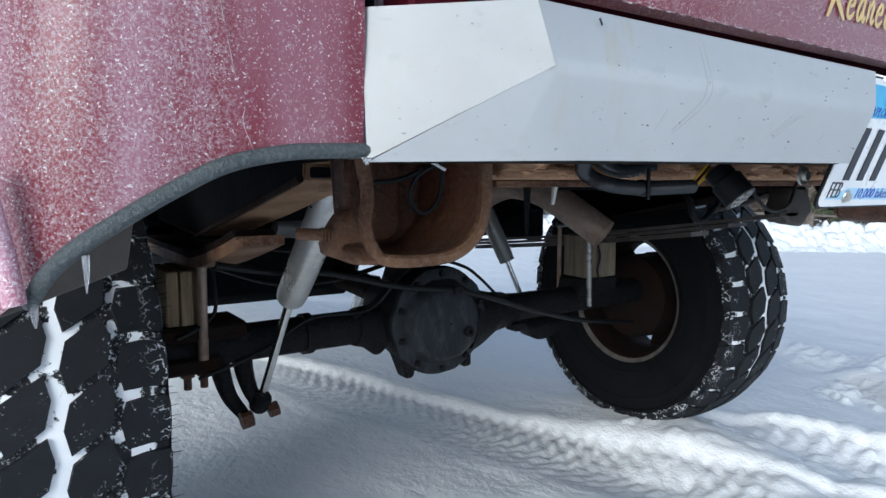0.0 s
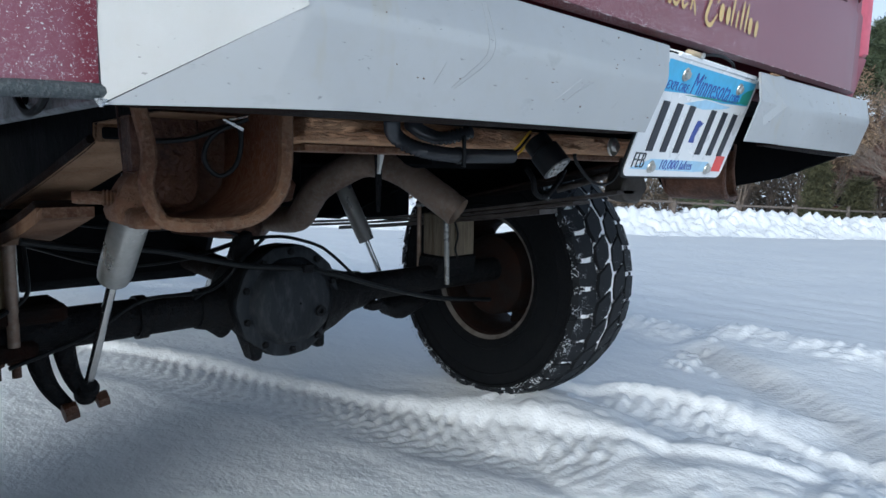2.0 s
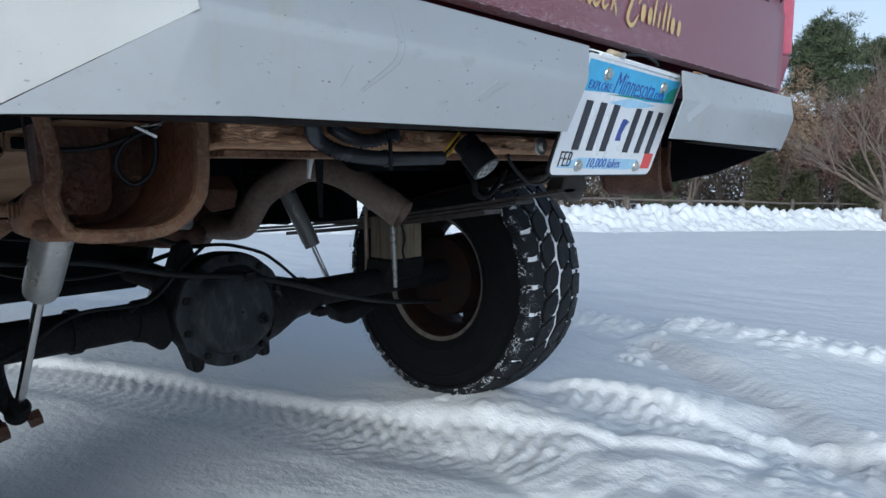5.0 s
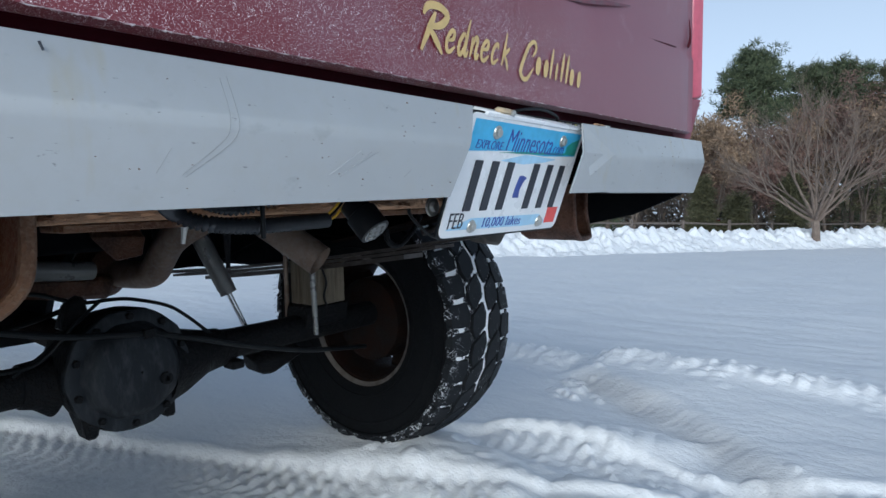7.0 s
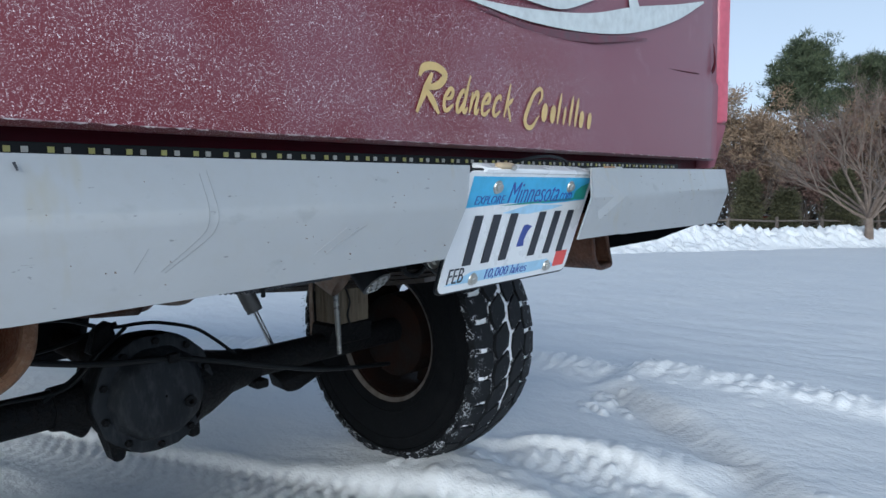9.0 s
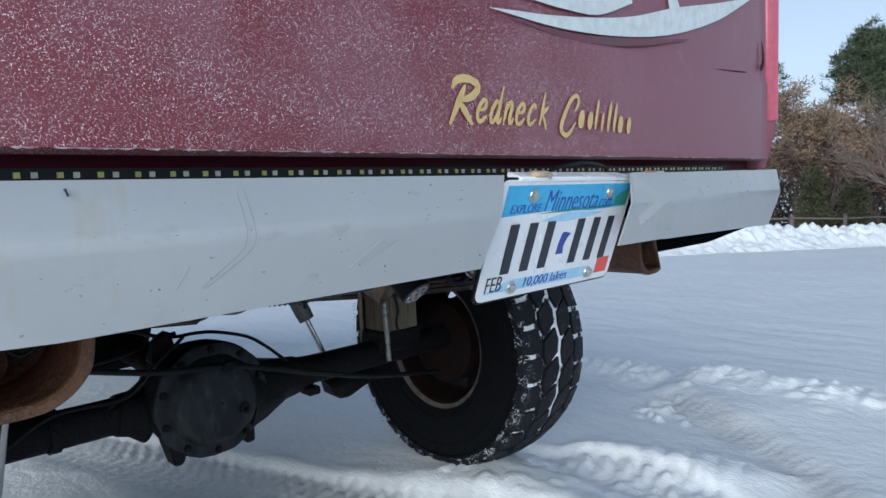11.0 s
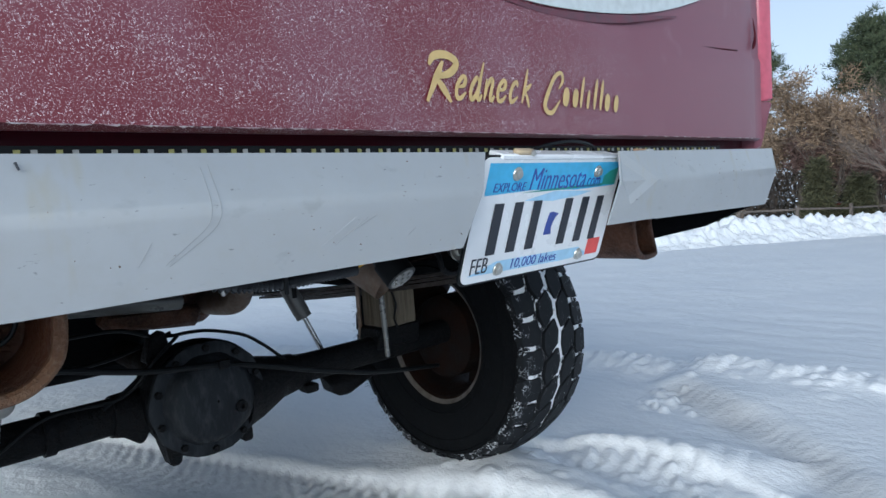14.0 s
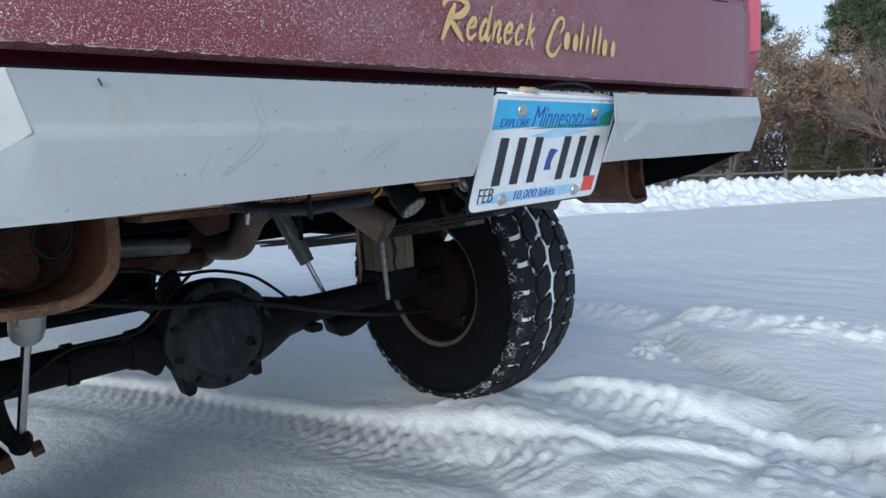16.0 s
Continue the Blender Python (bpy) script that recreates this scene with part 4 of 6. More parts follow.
    # flush cheek beside the plate, pressed in a little inside a fold
    T, M, P = (0.234, -0.0322, 0.941), (0.244, -0.0420, 0.899), (0.172, -0.0352, 0.866)
    T1, M1, L1 = (0.251, -0.0322, 0.941), (0.251, -0.0420, 0.899), (0.251, -0.0302, 0.842)
    L, Q0, Q1 = (0.122, -0.0302, 0.842), (0.158, -0.0316, 0.941), (0.143, -0.0411, 0.899)
    for f in ((T, T1, M1, M), (M, M1, L1, L, P), (T, M, P, Q1, Q0), (P, L, Q1)):
        bm = bmesh.new()
        bm.faces.new([bm.verts.new(c) for c in f])
        bm.normal_update()
        if bm.faces[:][0].normal.y < 0:
            bmesh.ops.reverse_faces(bm, faces=bm.faces[:])
        r = bmesh.ops.extrude_face_region(bm, geom=bm.faces[:])
        for g in r["geom"]:
            if isinstance(g, bmesh.types.BMVert):
                g.co.y += 0.003
        part("cheek", bm, GREY_PAINT, b)
    part("glue_smear", tube([(0.196, -0.0315, 0.9425), (0.224, -0.0335, 0.9425)], [0.0016, 0.001], 6), TAN, b, "dry yellowish smear")
    part("filler", box(0.236, 0.2515, -0.0325, 0.075, 0.938, 0.9435, 0.001), GREY_PAINT, b)
    return b


bump_ob = bumper()
rng = random.Random(4)
for k in range(70):
    x, z = rng.uniform(-0.57, 0.6), rng.uniform(0.85, 0.935)
    if -0.13 < x < 0.26:
        continue
    y = -0.0455 + abs(z - 0.899) * (0.23 if z > 0.899 else 0.21)
    r = rng.choice((0.0003, 0.0004, 0.0004, 0.0007))
    part("paint_chip", tube([(x, y - 0.0004, z), (x + rng.uniform(-1, 1) * r, y + 0.001, z + r * 0.6)], [r * 0.8, r], 6), EXHAUST, bump_ob)
part("scratch", tube([(-0.335, -0.0375, 0.862), (-0.30, -0.0420, 0.884)], 0.0003, 5), plain("pale_scratch", (0.44, 0.45, 0.455), 0.5), bump_ob)
part("scratch", tube([(-0.322, -0.0375, 0.861), (-0.287, -0.042, 0.883)], 0.0003, 5), plain("grey_scratch", (0.33, 0.335, 0.34), 0.5), bump_ob)
DULL = plain("dull_scrape", (0.335, 0.345, 0.352), 0.5)
def bumper_y(z):
    return -0.0423 + abs(z - 0.899) * (0.235 if z > 0.899 else 0.21)
for line in (((-0.428, 0.933), (-0.424, 0.905), (-0.425, 0.892), (-0.434, 0.881), (-0.464, 0.860)), ((-0.434, 0.931), (-0.431, 0.908), (-0.432, 0.894), (-0.438, 0.884), (-0.467, 0.861)), ((-0.476, 0.879), (-0.486, 0.862)), ((-0.30, 0.872), (-0.275, 0.884)), ((-0.235, 0.862), (-0.226, 0.869))):
    part("scratch", tube(spline([(x, bumper_y(z) - 0.0001, z) for x, z in line], 5), 0.00017, 5), DULL, bump_ob)
part("nick", tube([(-0.553, -0.0365, 0.937), (-0.5515, -0.0375, 0.932)], [0.0009, 0.0007], 6), INK, bump_ob)

# strip of small lamps between bumper and tailgate
strip = part("led_strip", box(-0.62, 0.615, 0.028, 0.0295, 0.9435, 0.9545, 0.0004), LOOM, truck, "black strip of unlit white and yellow LEDs")
x = -0.612
k = 0
while x < 0.60:
    part("led", box(x, x + 0.0042, 0.0266, 0.028, 0.9472, 0.9514, 0), (LED_WHITE, LED_YELLOW)[k % 2], strip)
    x += 0.0108 if k % 2 else 0.0165
    k += 1


# ---- number plate ----
def number_plate():
    p = new("number_plate")
    p.parent = truck
    tagged(p, "white and blue number plate with bolts, tilted under the bumper")
    ex = Vector((0.302, 0.012, -0.002)).normalized()
    ez = Vector((0, -0.050, 0.140))
    ez = (ez - ex * ez.dot(ex)).normalized()
    ey = ez.cross(ex)
    m = Matrix((ex, ez, -ey)).transposed().to_4x4()
    # local axes: x across, y up, z out of the face
    m = Matrix.Translation((-0.117, 0.0215, 0.792)) @ m
    W, H = 0.3048, 0.1524

    def flat(outline, z0, z1, material, name, label="", bevel=0.0):
        bm = hexa([(x, y, z0) for x, y in outline], [(x, y, z1) for x, y in outline], bevel)
        bm.transform(m)
        return part(name, bm, material, p, label)

    def rounded(x0, y0, x1, y1, r):
        out = []
        for cx, cy, a0 in ((x1 - r, y1 - r, 0), (x0 + r, y1 - r, 90), (x0 + r, y0 + r, 180), (x1 - r, y0 + r, 270)):
            out += [(cx + r * math.cos(radians(a0 + 22.5 * i)), cy + r * math.sin(radians(a0 + 22.5 * i))) for i in range(5)]
        return out

    flat(rounded(-0.003, -0.003, W + 0.003, H + 0.002, 0.013), -0.004, -0.001, LOOM, "backing", "dark plate backing")
    flat(rounded(0, 0, W, H, 0.012), -0.001, 0.0008, WHITE_PLATE, "blank", "white enamelled plate", 0.0005)
    flat([(0.012, 0.108), (0.012, 0.146), (W - 0.008, 0.146), (W - 0.008, 0.113), (0.2, 0.109), (0.1, 0.112)], 0.0009, 0.0012, SKY_BLUE, "blue_band", "sky-blue band")
    flat([(0.09, 0.099), (0.15, 0.109), (0.24, 0.106), (0.21, 0.101), (0.15, 0.096)], 0.0009, 0.0011, PALE_BLUE, "pale_band")
    flat([(0.01, 0.010), (0.06, 0.024), (0.24, 0.024), (0.27, 0.010), (0.2, 0.008)], 0.0009, 0.0011, PALE_BLUE, "pale_band")
    flat([(0.262, 0.114), (0.262, 0.126), (0.275, 0.133), (0.296, 0.138), (0.296, 0.114)], 0.0012, 0.0014, GREEN, "green_trees")
    flat([(0.08, 0.109), (0.15, 0.113), (0.262, 0.116), (0.262, 0.113), (0.15, 0.110)], 0.0012, 0.0014, GREEN, "green_shore")
    for text, x, y, w, h, mat, shear in (("EXPLORE", 0.026, 0.112, 0.060, 0.0105, NAVY, 0.15), ("Minnesota", 0.094, 0.112, 0.122, 0.027, NAVY, 0.18), (".com", 0.218, 0.112, 0.036, 0.0125, NAVY, 0.15), ("FEB", 0.013, 0.012, 0.030, 0.0195, INK, 0.0), ("10,000 lakes", 0.090, 0.009, 0.098, 0.015, NAVY, 0.1)):
        bm = fitted(lettering(text, 1.0, shear, weight=-0.010), w, h, Matrix.Identity(4))
        bm.transform(m @ Matrix.Translation((x, y, 0.0014)))
        part("lettering", bm, mat, p, "dark blue lettering")
    # registration, as plain bars
    for x in (0.030, 0.068, 0.106, 0.176, 0.216, 0.254):
        flat([(x + 0.004, 0.034), (x + 0.021, 0.034), (x + 0.021, 0.098), (x + 0.004, 0.098)], 0.001, 0.0024, INK, "registration_bar", "embossed dark bars", 0.0006)
    flat([(0.146, 0.050), (0.163, 0.050), (0.160, 0.060), (0.164, 0.072), (0.171, 0.078), (0.158, 0.081), (0.150, 0.080), (0.147, 0.066)], 0.001, 0.0013, NAVY, "state_shape", "small dark blue map shape")
    flat([(0.262, 0.010), (0.294, 0.010), (0.294, 0.034), (0.262, 0.034)], 0.001, 0.0014, STICKER, "sticker", "red validation sticker")
    for x, y in ((0.064, 0.133), (0.242, 0.133), (0.064, 0.0135), (0.242, 0.0135)):
        bm = lathe([(0.0002, 0.003), (0.0078, 0.0028), (0.0085, 0.001)], (0, 0, 0), "z", 16)
        bolt_head((0, 0, 0.002), (0, 0, 1), 0.0055, 0.0045, bm)
        bm.transform(m @ Matrix.Translation((x, y, 0.0005)))
        part("bolt", bm, ZINC, p, "zinc hex bolt")
    bm = box(0.03, 0.285, 0.150, 0.1565, -0.02, 0.003, 0.0015)
    bm.transform(m)
    part("top_bracket", bm, WHITE_PLATE, p, "white bracket along the top")
    bm = box(0.056, 0.090, 0.1545, 0.162, -0.008, 0.004, 0.003)
    bm.transform(m)
    lamp = part("plate_lamp", bm, plain("tan_plastic", (0.50, 0.40, 0.26), 0.5), p, "small tan lamp clip")
    bm = bolt_head((0.080, 0.159, 0.005), (0, 0, 1), 0.004, 0.003)
    bm.transform(m)
    part("screw", bm, ZINC, lamp)
    return p


number_plate()
part("lamp_wire", tube(spline([(0.0, 0.01, 0.940), (0.03, 0.0, 0.951), (0.085, -0.004, 0.957), (0.135, 0.0, 0.953), (0.152, 0.005, 0.943)], 6), 0.0022, 7), LOOM, truck, "black wire looping over the plate")

# ---- frame, cradles and cross member ----
def mx(x, s):
    return x if s < 0 else 2 * MID - x - 0.03


def cradle(s):
    """A rusty U-shaped bumper bracket, open to the rear."""
    c = new("bumper_bracket")
    c.parent = truck
    tagged(c, "rusty U-shaped steel bumper bracket")
    xs = lambda v: v if s < 0 else 2 * MID - 0.075 - v
    wall = lambda pts: [(xs(x), z) for x, z in pts]
    part("back_plate", plate_xz(wall([(-0.608, 0.86), (-0.600, 0.742), (-0.535, 0.740), (-0.505, 0.752), (-0.487, 0.78), (-0.485, 0.86)]), 0.30, 0.306), RUST, c)
    # bent strap with a thick, rounded, pale edge
    line = spline([(xs(-0.622), 0.200, 0.86), (xs(-0.613), 0.198, 0.81), (xs(-0.617), 0.196, 0.778), (xs(-0.611), 0.188, 0.753), (xs(-0.600), 0.182, 0.7445), (xs(-0.560), 0.178, 0.7425), (xs(-0.528), 0.172, 0.747), (xs(-0.505), 0.168, 0.764), (xs(-0.494), 0.166, 0.79), (xs(-0.491), 0.166, 0.86)], 5)
    for name, front, back, half, mat in (("strap", 0.004, 0.13, 0.0045, RUST), ("rolled_edge", 0.0, 0.010, 0.0062, RUST_PALE if s < 0 else RUST)):
        bm = bmesh.new()
        prev = None
        for i, q in enumerate(line):
            d = (line[min(i + 1, len(line) - 1)] - line[max(i - 1, 0)]).normalized()
            n = Vector((-d.z, 0, d.x))
            mid = Vector((0, 1, 0))
            deep = back if i > 14 or s > 0 else min(back, 0.012)
            row = [bm.verts.new(q + mid * y + n * half * k) for y, k in ((deep, 1), (front + 0.003, 1), (front, 0.5), (front, -0.5), (front + 0.003, -1), (deep, -1))]
            if prev:
                for k in range(6):
                    bm.faces.new((prev[k], row[k], row[(k + 1) % 6], prev[(k + 1) % 6]))
            prev = row
        part(name, bm, mat, c, "pale rusty rolled edge" if mat is RUST_PALE else "")
    part("raised_panel", plate_xz(wall([(-0.606, 0.86), (-0.604, 0.757), (-0.555, 0.754), (-0.543, 0.759), (-0.538, 0.772), (-0.537, 0.86)]), 0.268, 0.301, 0.004), RUST, c)
    return c


cradle(-1)
cradle(1)
part("shackle_boss", hexa([(-0.634, 0.245, 0.748), (-0.622, 0.242, 0.738), (-0.596, 0.235, 0.738), (-0.598, 0.240, 0.772), (-0.606, 0.242, 0.792), (-0.614, 0.245, 0.790), (-0.626, 0.245, 0.770)], [(-0.628, 0.30, 0.748), (-0.616, 0.30, 0.738), (-0.590, 0.295, 0.738), (-0.592, 0.295, 0.772), (-0.600, 0.295, 0.792), (-0.608, 0.295, 0.790), (-0.620, 0.30, 0.770)], 0.006), RUST_PALE, truck, "cast shackle boss")
part("boss_web", hexa([(-0.632, 0.20, 0.741), (-0.606, 0.185, 0.740), (-0.602, 0.25, 0.738), (-0.622, 0.25, 0.738)], [(-0.628, 0.215, 0.752), (-0.610, 0.195, 0.756), (-0.602, 0.25, 0.760), (-0.622, 0.25, 0.758)], 0.004), RUST_PALE, truck)
bm = tube([(-0.658, 0.279, 0.767), (-0.655, 0.278, 0.767), (-0.634, 0.271, 0.766)], [0.0055, 0.0066, 0.0066], 12)
for k in range(6):
    c = Vector((-0.634 + 0.0032 * k, 0.271 - 0.001 * k, 0.766))
    tube([c, c + Vector((0.0016, -0.0005, 0)), c + Vector((0.0032, -0.001, 0))], [0.0066, 0.0086, 0.0066], 12, False, bm)
part("shackle_bolt", bm, RUST_PALE, truck, "rusty threaded shackle bolt")


def rail(s):
    xa, xb = (-0.606, -0.528) if s < 0 else (0.53, 0.64)
    f = new("frame_rail")
    f.parent = truck
    tagged(f, "rusty frame rail kicking up over the axle")
    side = [(0.20, 0.846), (0.383, 0.843), (0.387, 0.823), (0.42, 0.814), (0.64, 0.768), (0.88, 0.722), (1.0, 0.725), (1.3, 0.74), (1.7, 0.60), (2.5, 0.58), (2.5, 0.70), (1.75, 0.72), (1.35, 0.89), (0.9, 0.89), (0.66, 0.89), (0.45, 0.90), (0.20, 0.90)]
    web = xa if s < 0 else xb
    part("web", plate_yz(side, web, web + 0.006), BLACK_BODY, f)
    low = side[:8]
    bm = bmesh.new()
    prev = None
    for y, z in low:
        row = [bm.verts.new((xa, y, z)), bm.verts.new((xb, y, z))]
        if prev:
            bm.faces.new((prev[0], row[0], row[1], prev[1]))
        prev = row
    bmesh.ops.solidify(bm, geom=bm.faces[:], thickness=0.006)
    part("lower_flange", bm, TAN if s < 0 else RUST_DARK, f, "pale rusty lower flange")
    part("lip", box(xa + 0.008, xb, 0.378, 0.383, 0.826, 0.839, 0.002), BLACK_BODY, f)
    part("edge_strip", tube([(xa - 0.003, 0.385, 0.825), (xa - 0.003, 0.64, 0.772), (xa - 0.003, 0.9, 0.722)], 0.005, 6), RUST_DARK, f)
    part("hole", lathe([(0.0002, -0.0075), (0.007, -0.0075)], ((xa + xb) / 2, 0.410, 0.8165), "z", 14), BLACK_BODY, f)
    return f


rail(-1)
rail(1)
member = part("cross_member", plate_yz([(0.170, 0.826), (0.235, 0.822), (0.24, 0.85), (0.165, 0.85)], -0.47, 0.36, 0.004), SCALE_RUST, truck, "scaly orange-rusty rear cross member")
rnd = random.Random(8)
for k in range(26):
    x = rnd.uniform(-0.46, 0.30)
    w, z = rnd.uniform(0.015, 0.06), rnd.uniform(0.829, 0.846)
    part("rust_flake", hexa([(x, 0.162, z), (x + w, 0.163, z - 0.002), (x + w, 0.172, z - 0.002), (x, 0.172, z)], [(x + 0.004, 0.164, z + 0.003), (x + w * 0.8, 0.164, z + 0.002), (x + w * 0.8, 0.172, z + 0.002), (x, 0.172, z + 0.004)], 0), SCALE_RUST, member)
part("cross_member_lip", box(-0.45, 0.30, 0.205, 0.26, 0.815, 0.823, 0.001), RUST_PALE, truck)


def leaf_spring(x0, x1, leaves, line, label):
    """A stack of spring leaves; line gives the height of the underside along y."""
    sp = new("leaf_spring")
    sp.parent = truck
    tagged(sp, label)
    for ya, yb, up, thick, material in leaves:
        bm = bmesh.new()
        rows = []
        for k in range(15):
            y = ya + (yb - ya) * k / 14
            z = line(y) + up
            rows.append([bm.verts.new((x, y, h)) for x, h in ((x0, z), (x1, z), (x1, z + thick), (x0, z + thick))])
        for a, b in zip(rows, rows[1:]):
            for k in range(4):
                bm.faces.new((a[k], a[(k + 1) % 4], b[(k + 1) % 4], b[k]))
        bm.faces.new(rows[0])
        bm.faces.new(rows[-1])
        part("leaf", bevelled(bm, 0.001), material, sp)
    return sp


leaf_spring(-0.604, -0.537, ((0.632, 1.5, 0.0, 0.0145, RUST_PALE), (0.665, 1.55, 0.0150, 0.0062, RUST_PALE), (0.672, 1.7, 0.0217, 0.0062, RUST_DARK), (0.68, 1.9, 0.0284, 0.0062, RUST_DARK)),
            lambda y: 0.650 + 0.0725 * (max(0.0, 0.98 - y) / 0.348) ** 1.25, "rusty leaf spring pack on a wooden lift block")
leaf_spring(0.50, 0.575, ((0.62, 1.5, 0.0, 0.012, SPRING), (0.52, 1.7, 0.015, 0.008, SPRING), (0.40, 1.9, 0.026, 0.008, SPRING)),
            lambda y: 0.690 - 0.121 * (y - 0.558) + 0.010 * ((y - 1.0) / 0.6) ** 2, "dull steel leaf spring pack over the far wheel")


def lift_block(x0, x1, y0, y1, z0, z1, n, wood):
    b = new("lift_block")
    b.parent = truck
    tagged(b, "weathered wooden lift block under the spring")
    w = (x1 - x0) / n
    for i in range(n):
        part("plank", box(x0 + i * w + 0.001, x0 + (i + 1) * w - 0.001, y0 - 0.003 * (i % 2), y1, z0, z1, 0.003), wood, b)
    return b


lift_block(-0.655, -0.575, 0.96, 1.12, 0.53, 0.648, 3, WOOD)
lift_block(0.478, 0.596, 0.935, 1.035, 0.545, 0.668, 3, WOOD_SHADED)
part("hitch_bar", tube(spline([(0.60, 0.64, 0.748), (0.615, 0.57, 0.768), (0.645, 0.50, 0.794), (0.69, 0.43, 0.822)], 5), 0.010, 10), SPRING, truck, "brown steel bar to the far bracket")
part("shackle_boss", hexa([(0.520, 0.40, 0.748), (0.545, 0.40, 0.729), (0.602, 0.40, 0.719), (0.640, 0.40, 0.755), (0.615, 0.40, 0.81), (0.55, 0.40, 0.81)], [(0.535, 0.46, 0.748), (0.56, 0.46, 0.731), (0.610, 0.46, 0.722), (0.645, 0.46, 0.755), (0.62, 0.46, 0.81), (0.56, 0.46, 0.81)], 0.006), GUARD, truck, "grey-brown cast shackle boss")
part("u_bolt", tube(spline([(0.464, 0.915, 0.47), (0.462, 0.918, 0.60), (0.460, 0.925, 0.675), (0.465, 0.98, 0.70), (0.47, 1.05, 0.69)], 5), 0.0075, 10), GUNMETAL, truck, "steel u-bolt")
part("u_bolt", tube([(0.476, 1.05, 0.50), (0.476, 1.05, 0.70)], 0.0065, 10), EXHAUST, truck)
part("u_bolt", tube([(-0.590, 0.95, 0.47), (-0.588, 0.95, 0.655)], 0.010, 12), EXHAUST, truck)
part("u_bolt", tube([(-0.573, 1.00, 0.50), (-0.573, 1.00, 0.655)], 0.006, 8), SILVER, truck)
for ux in (-0.615, -0.583):
    bm = tube([(ux, 0.98, 0.47), (ux, 0.98, 0.405)], 0.008, 8)
    tube([(ux, 0.98, 0.452), (ux, 0.98, 0.43)], 0.014, 6, True, bm)
    part("u_bolt_nut", bm, RUST, truck)

# ---- axle ----
AY, AZ = 1.0, 0.462
axle = new("rear_axle")
axle.parent = truck
tagged(axle, "black rear axle with a bolted round differential cover")
part("axle_tube", tube([(-0.78, AY, AZ + 0.02), (-0.215, AY, AZ + 0.02)], 0.040, 24), BLACK_IRON, axle)
part("tube_taper", tube([(0.02, AY - 0.03, AZ + 0.01), (0.085, AY - 0.02, AZ + 0.008), (0.17, AY, AZ + 0.012), (0.215, AY, AZ + 0.015)], [0.098, 0.078, 0.053, 0.046], 24), BLACK_IRON, axle)
part("vent_clip", box(0.225, 0.262, 0.955, 1.0, 0.418, 0.440, 0.004), BLACK_IRON, axle)
part("axle_tube", tube([(0.10, AY, AZ + 0.005), (0.22, AY, AZ + 0.010), (0.26, AY, AZ + 0.015), (0.80, AY, AZ + 0.015)], [0.062, 0.046, 0.038, 0.038], 24), BLACK_IRON, axle)
part("tube_collar", tube([(-0.235, AY, AZ + 0.02), (-0.205, AY, AZ + 0.018), (-0.17, AY, AZ + 0.01)], [0.045, 0.050, 0.065], 24), BLACK_IRON, axle)
part("tube_clamp", tube([(-0.365, AY, AZ + 0.02), (-0.345, AY, AZ + 0.02)], 0.046, 20), BLACK_IRON, axle)
CX, CZ = -0.055, 0.493
part("housing", lathe([(0.02, 0.22), (0.07, 0.20), (0.10, 0.12), (0.118, 0.05), (0.128, 0.0), (0.131, -0.055)], (CX, 0.965, CZ), "y", 40), BLACK_IRON, axle)
oct_ring = []
for k in range(40):
    a = 2 * math.pi * k / 40
    oct_ring.append(0.131 + 0.0022 * math.cos(10 * a))
bm = bmesh.new()
rings = []
for rr, yy in ((1.0, 0.915), (1.0, 0.900), (0.97, 0.897), (0.80, 0.896), (0.77, 0.890), (0.72, 0.872), (0.60, 0.862), (0.35, 0.857), (0.02, 0.856)):
    rings.append([bm.verts.new((CX + oct_ring[k] * rr * math.cos(2 * math.pi * k / 40), yy, CZ + oct_ring[k] * rr * math.sin(2 * math.pi * k / 40) * 0.97)) for k in range(40)])
for a, b in zip(rings, rings[1:]):
    for k in range(40):
        bm.faces.new((a[k], a[(k + 1) % 40], b[(k + 1) % 40], b[k]))
cover = part("diff_cover", bm, COVER, axle, "greasy black differential cover")
for k in range(10):
    a = 2 * math.pi * (k + 0.5) / 10
    part("bolt", bolt_head((CX + 0.117 * math.cos(a), 0.8965, CZ + 0.114 * math.sin(a)), (0, -1, 0), 0.0085, 0.008), BLACK_IRON, cover)
part("fill_plug", lathe([(0.0005, -0.003), (0.005, -0.003), (0.006, -0.010), (0.0125, -0.010), (0.0145, 0.006)], (-0.003, 0.861, 0.469), "y", 20), BLACK_IRON, cover)
part("housing_foot", hexa([(-0.152, 0.90, 0.366), (-0.130, 0.90, 0.366), (-0.130, 0.94, 0.366), (-0.152, 0.94, 0.366)], [(-0.16, 0.90, 0.42), (-0.115, 0.90, 0.42), (-0.115, 0.97, 0.42), (-0.16, 0.97, 0.42)], 0.005), BLACK_IRON, axle)
part("housing_foot", box(0.02, 0.045, 0.91, 0.95, 0.365, 0.41, 0.005), BLACK_IRON, axle)
part("spring_pad", box(-0.67, -0.50, 0.945, 1.07, 0.505, 0.54, 0.008), RUST_DARK, axle)
part("spring_pad", box(-0.68, -0.55, 0.95, 1.05, 0.44, 0.475, 0.008), RUST_DARK, axle)
part("spring_pad", hexa([(0.462, 0.955, 0.48), (0.62, 0.955, 0.48), (0.62, 1.05, 0.48), (0.462, 1.05, 0.48)], [(0.474, 0.945, 0.543), (0.62, 0.945, 0.543), (0.62, 1.05, 0.543), (0.474, 1.05, 0.543)], 0.006), BLACK_IRON, axle)
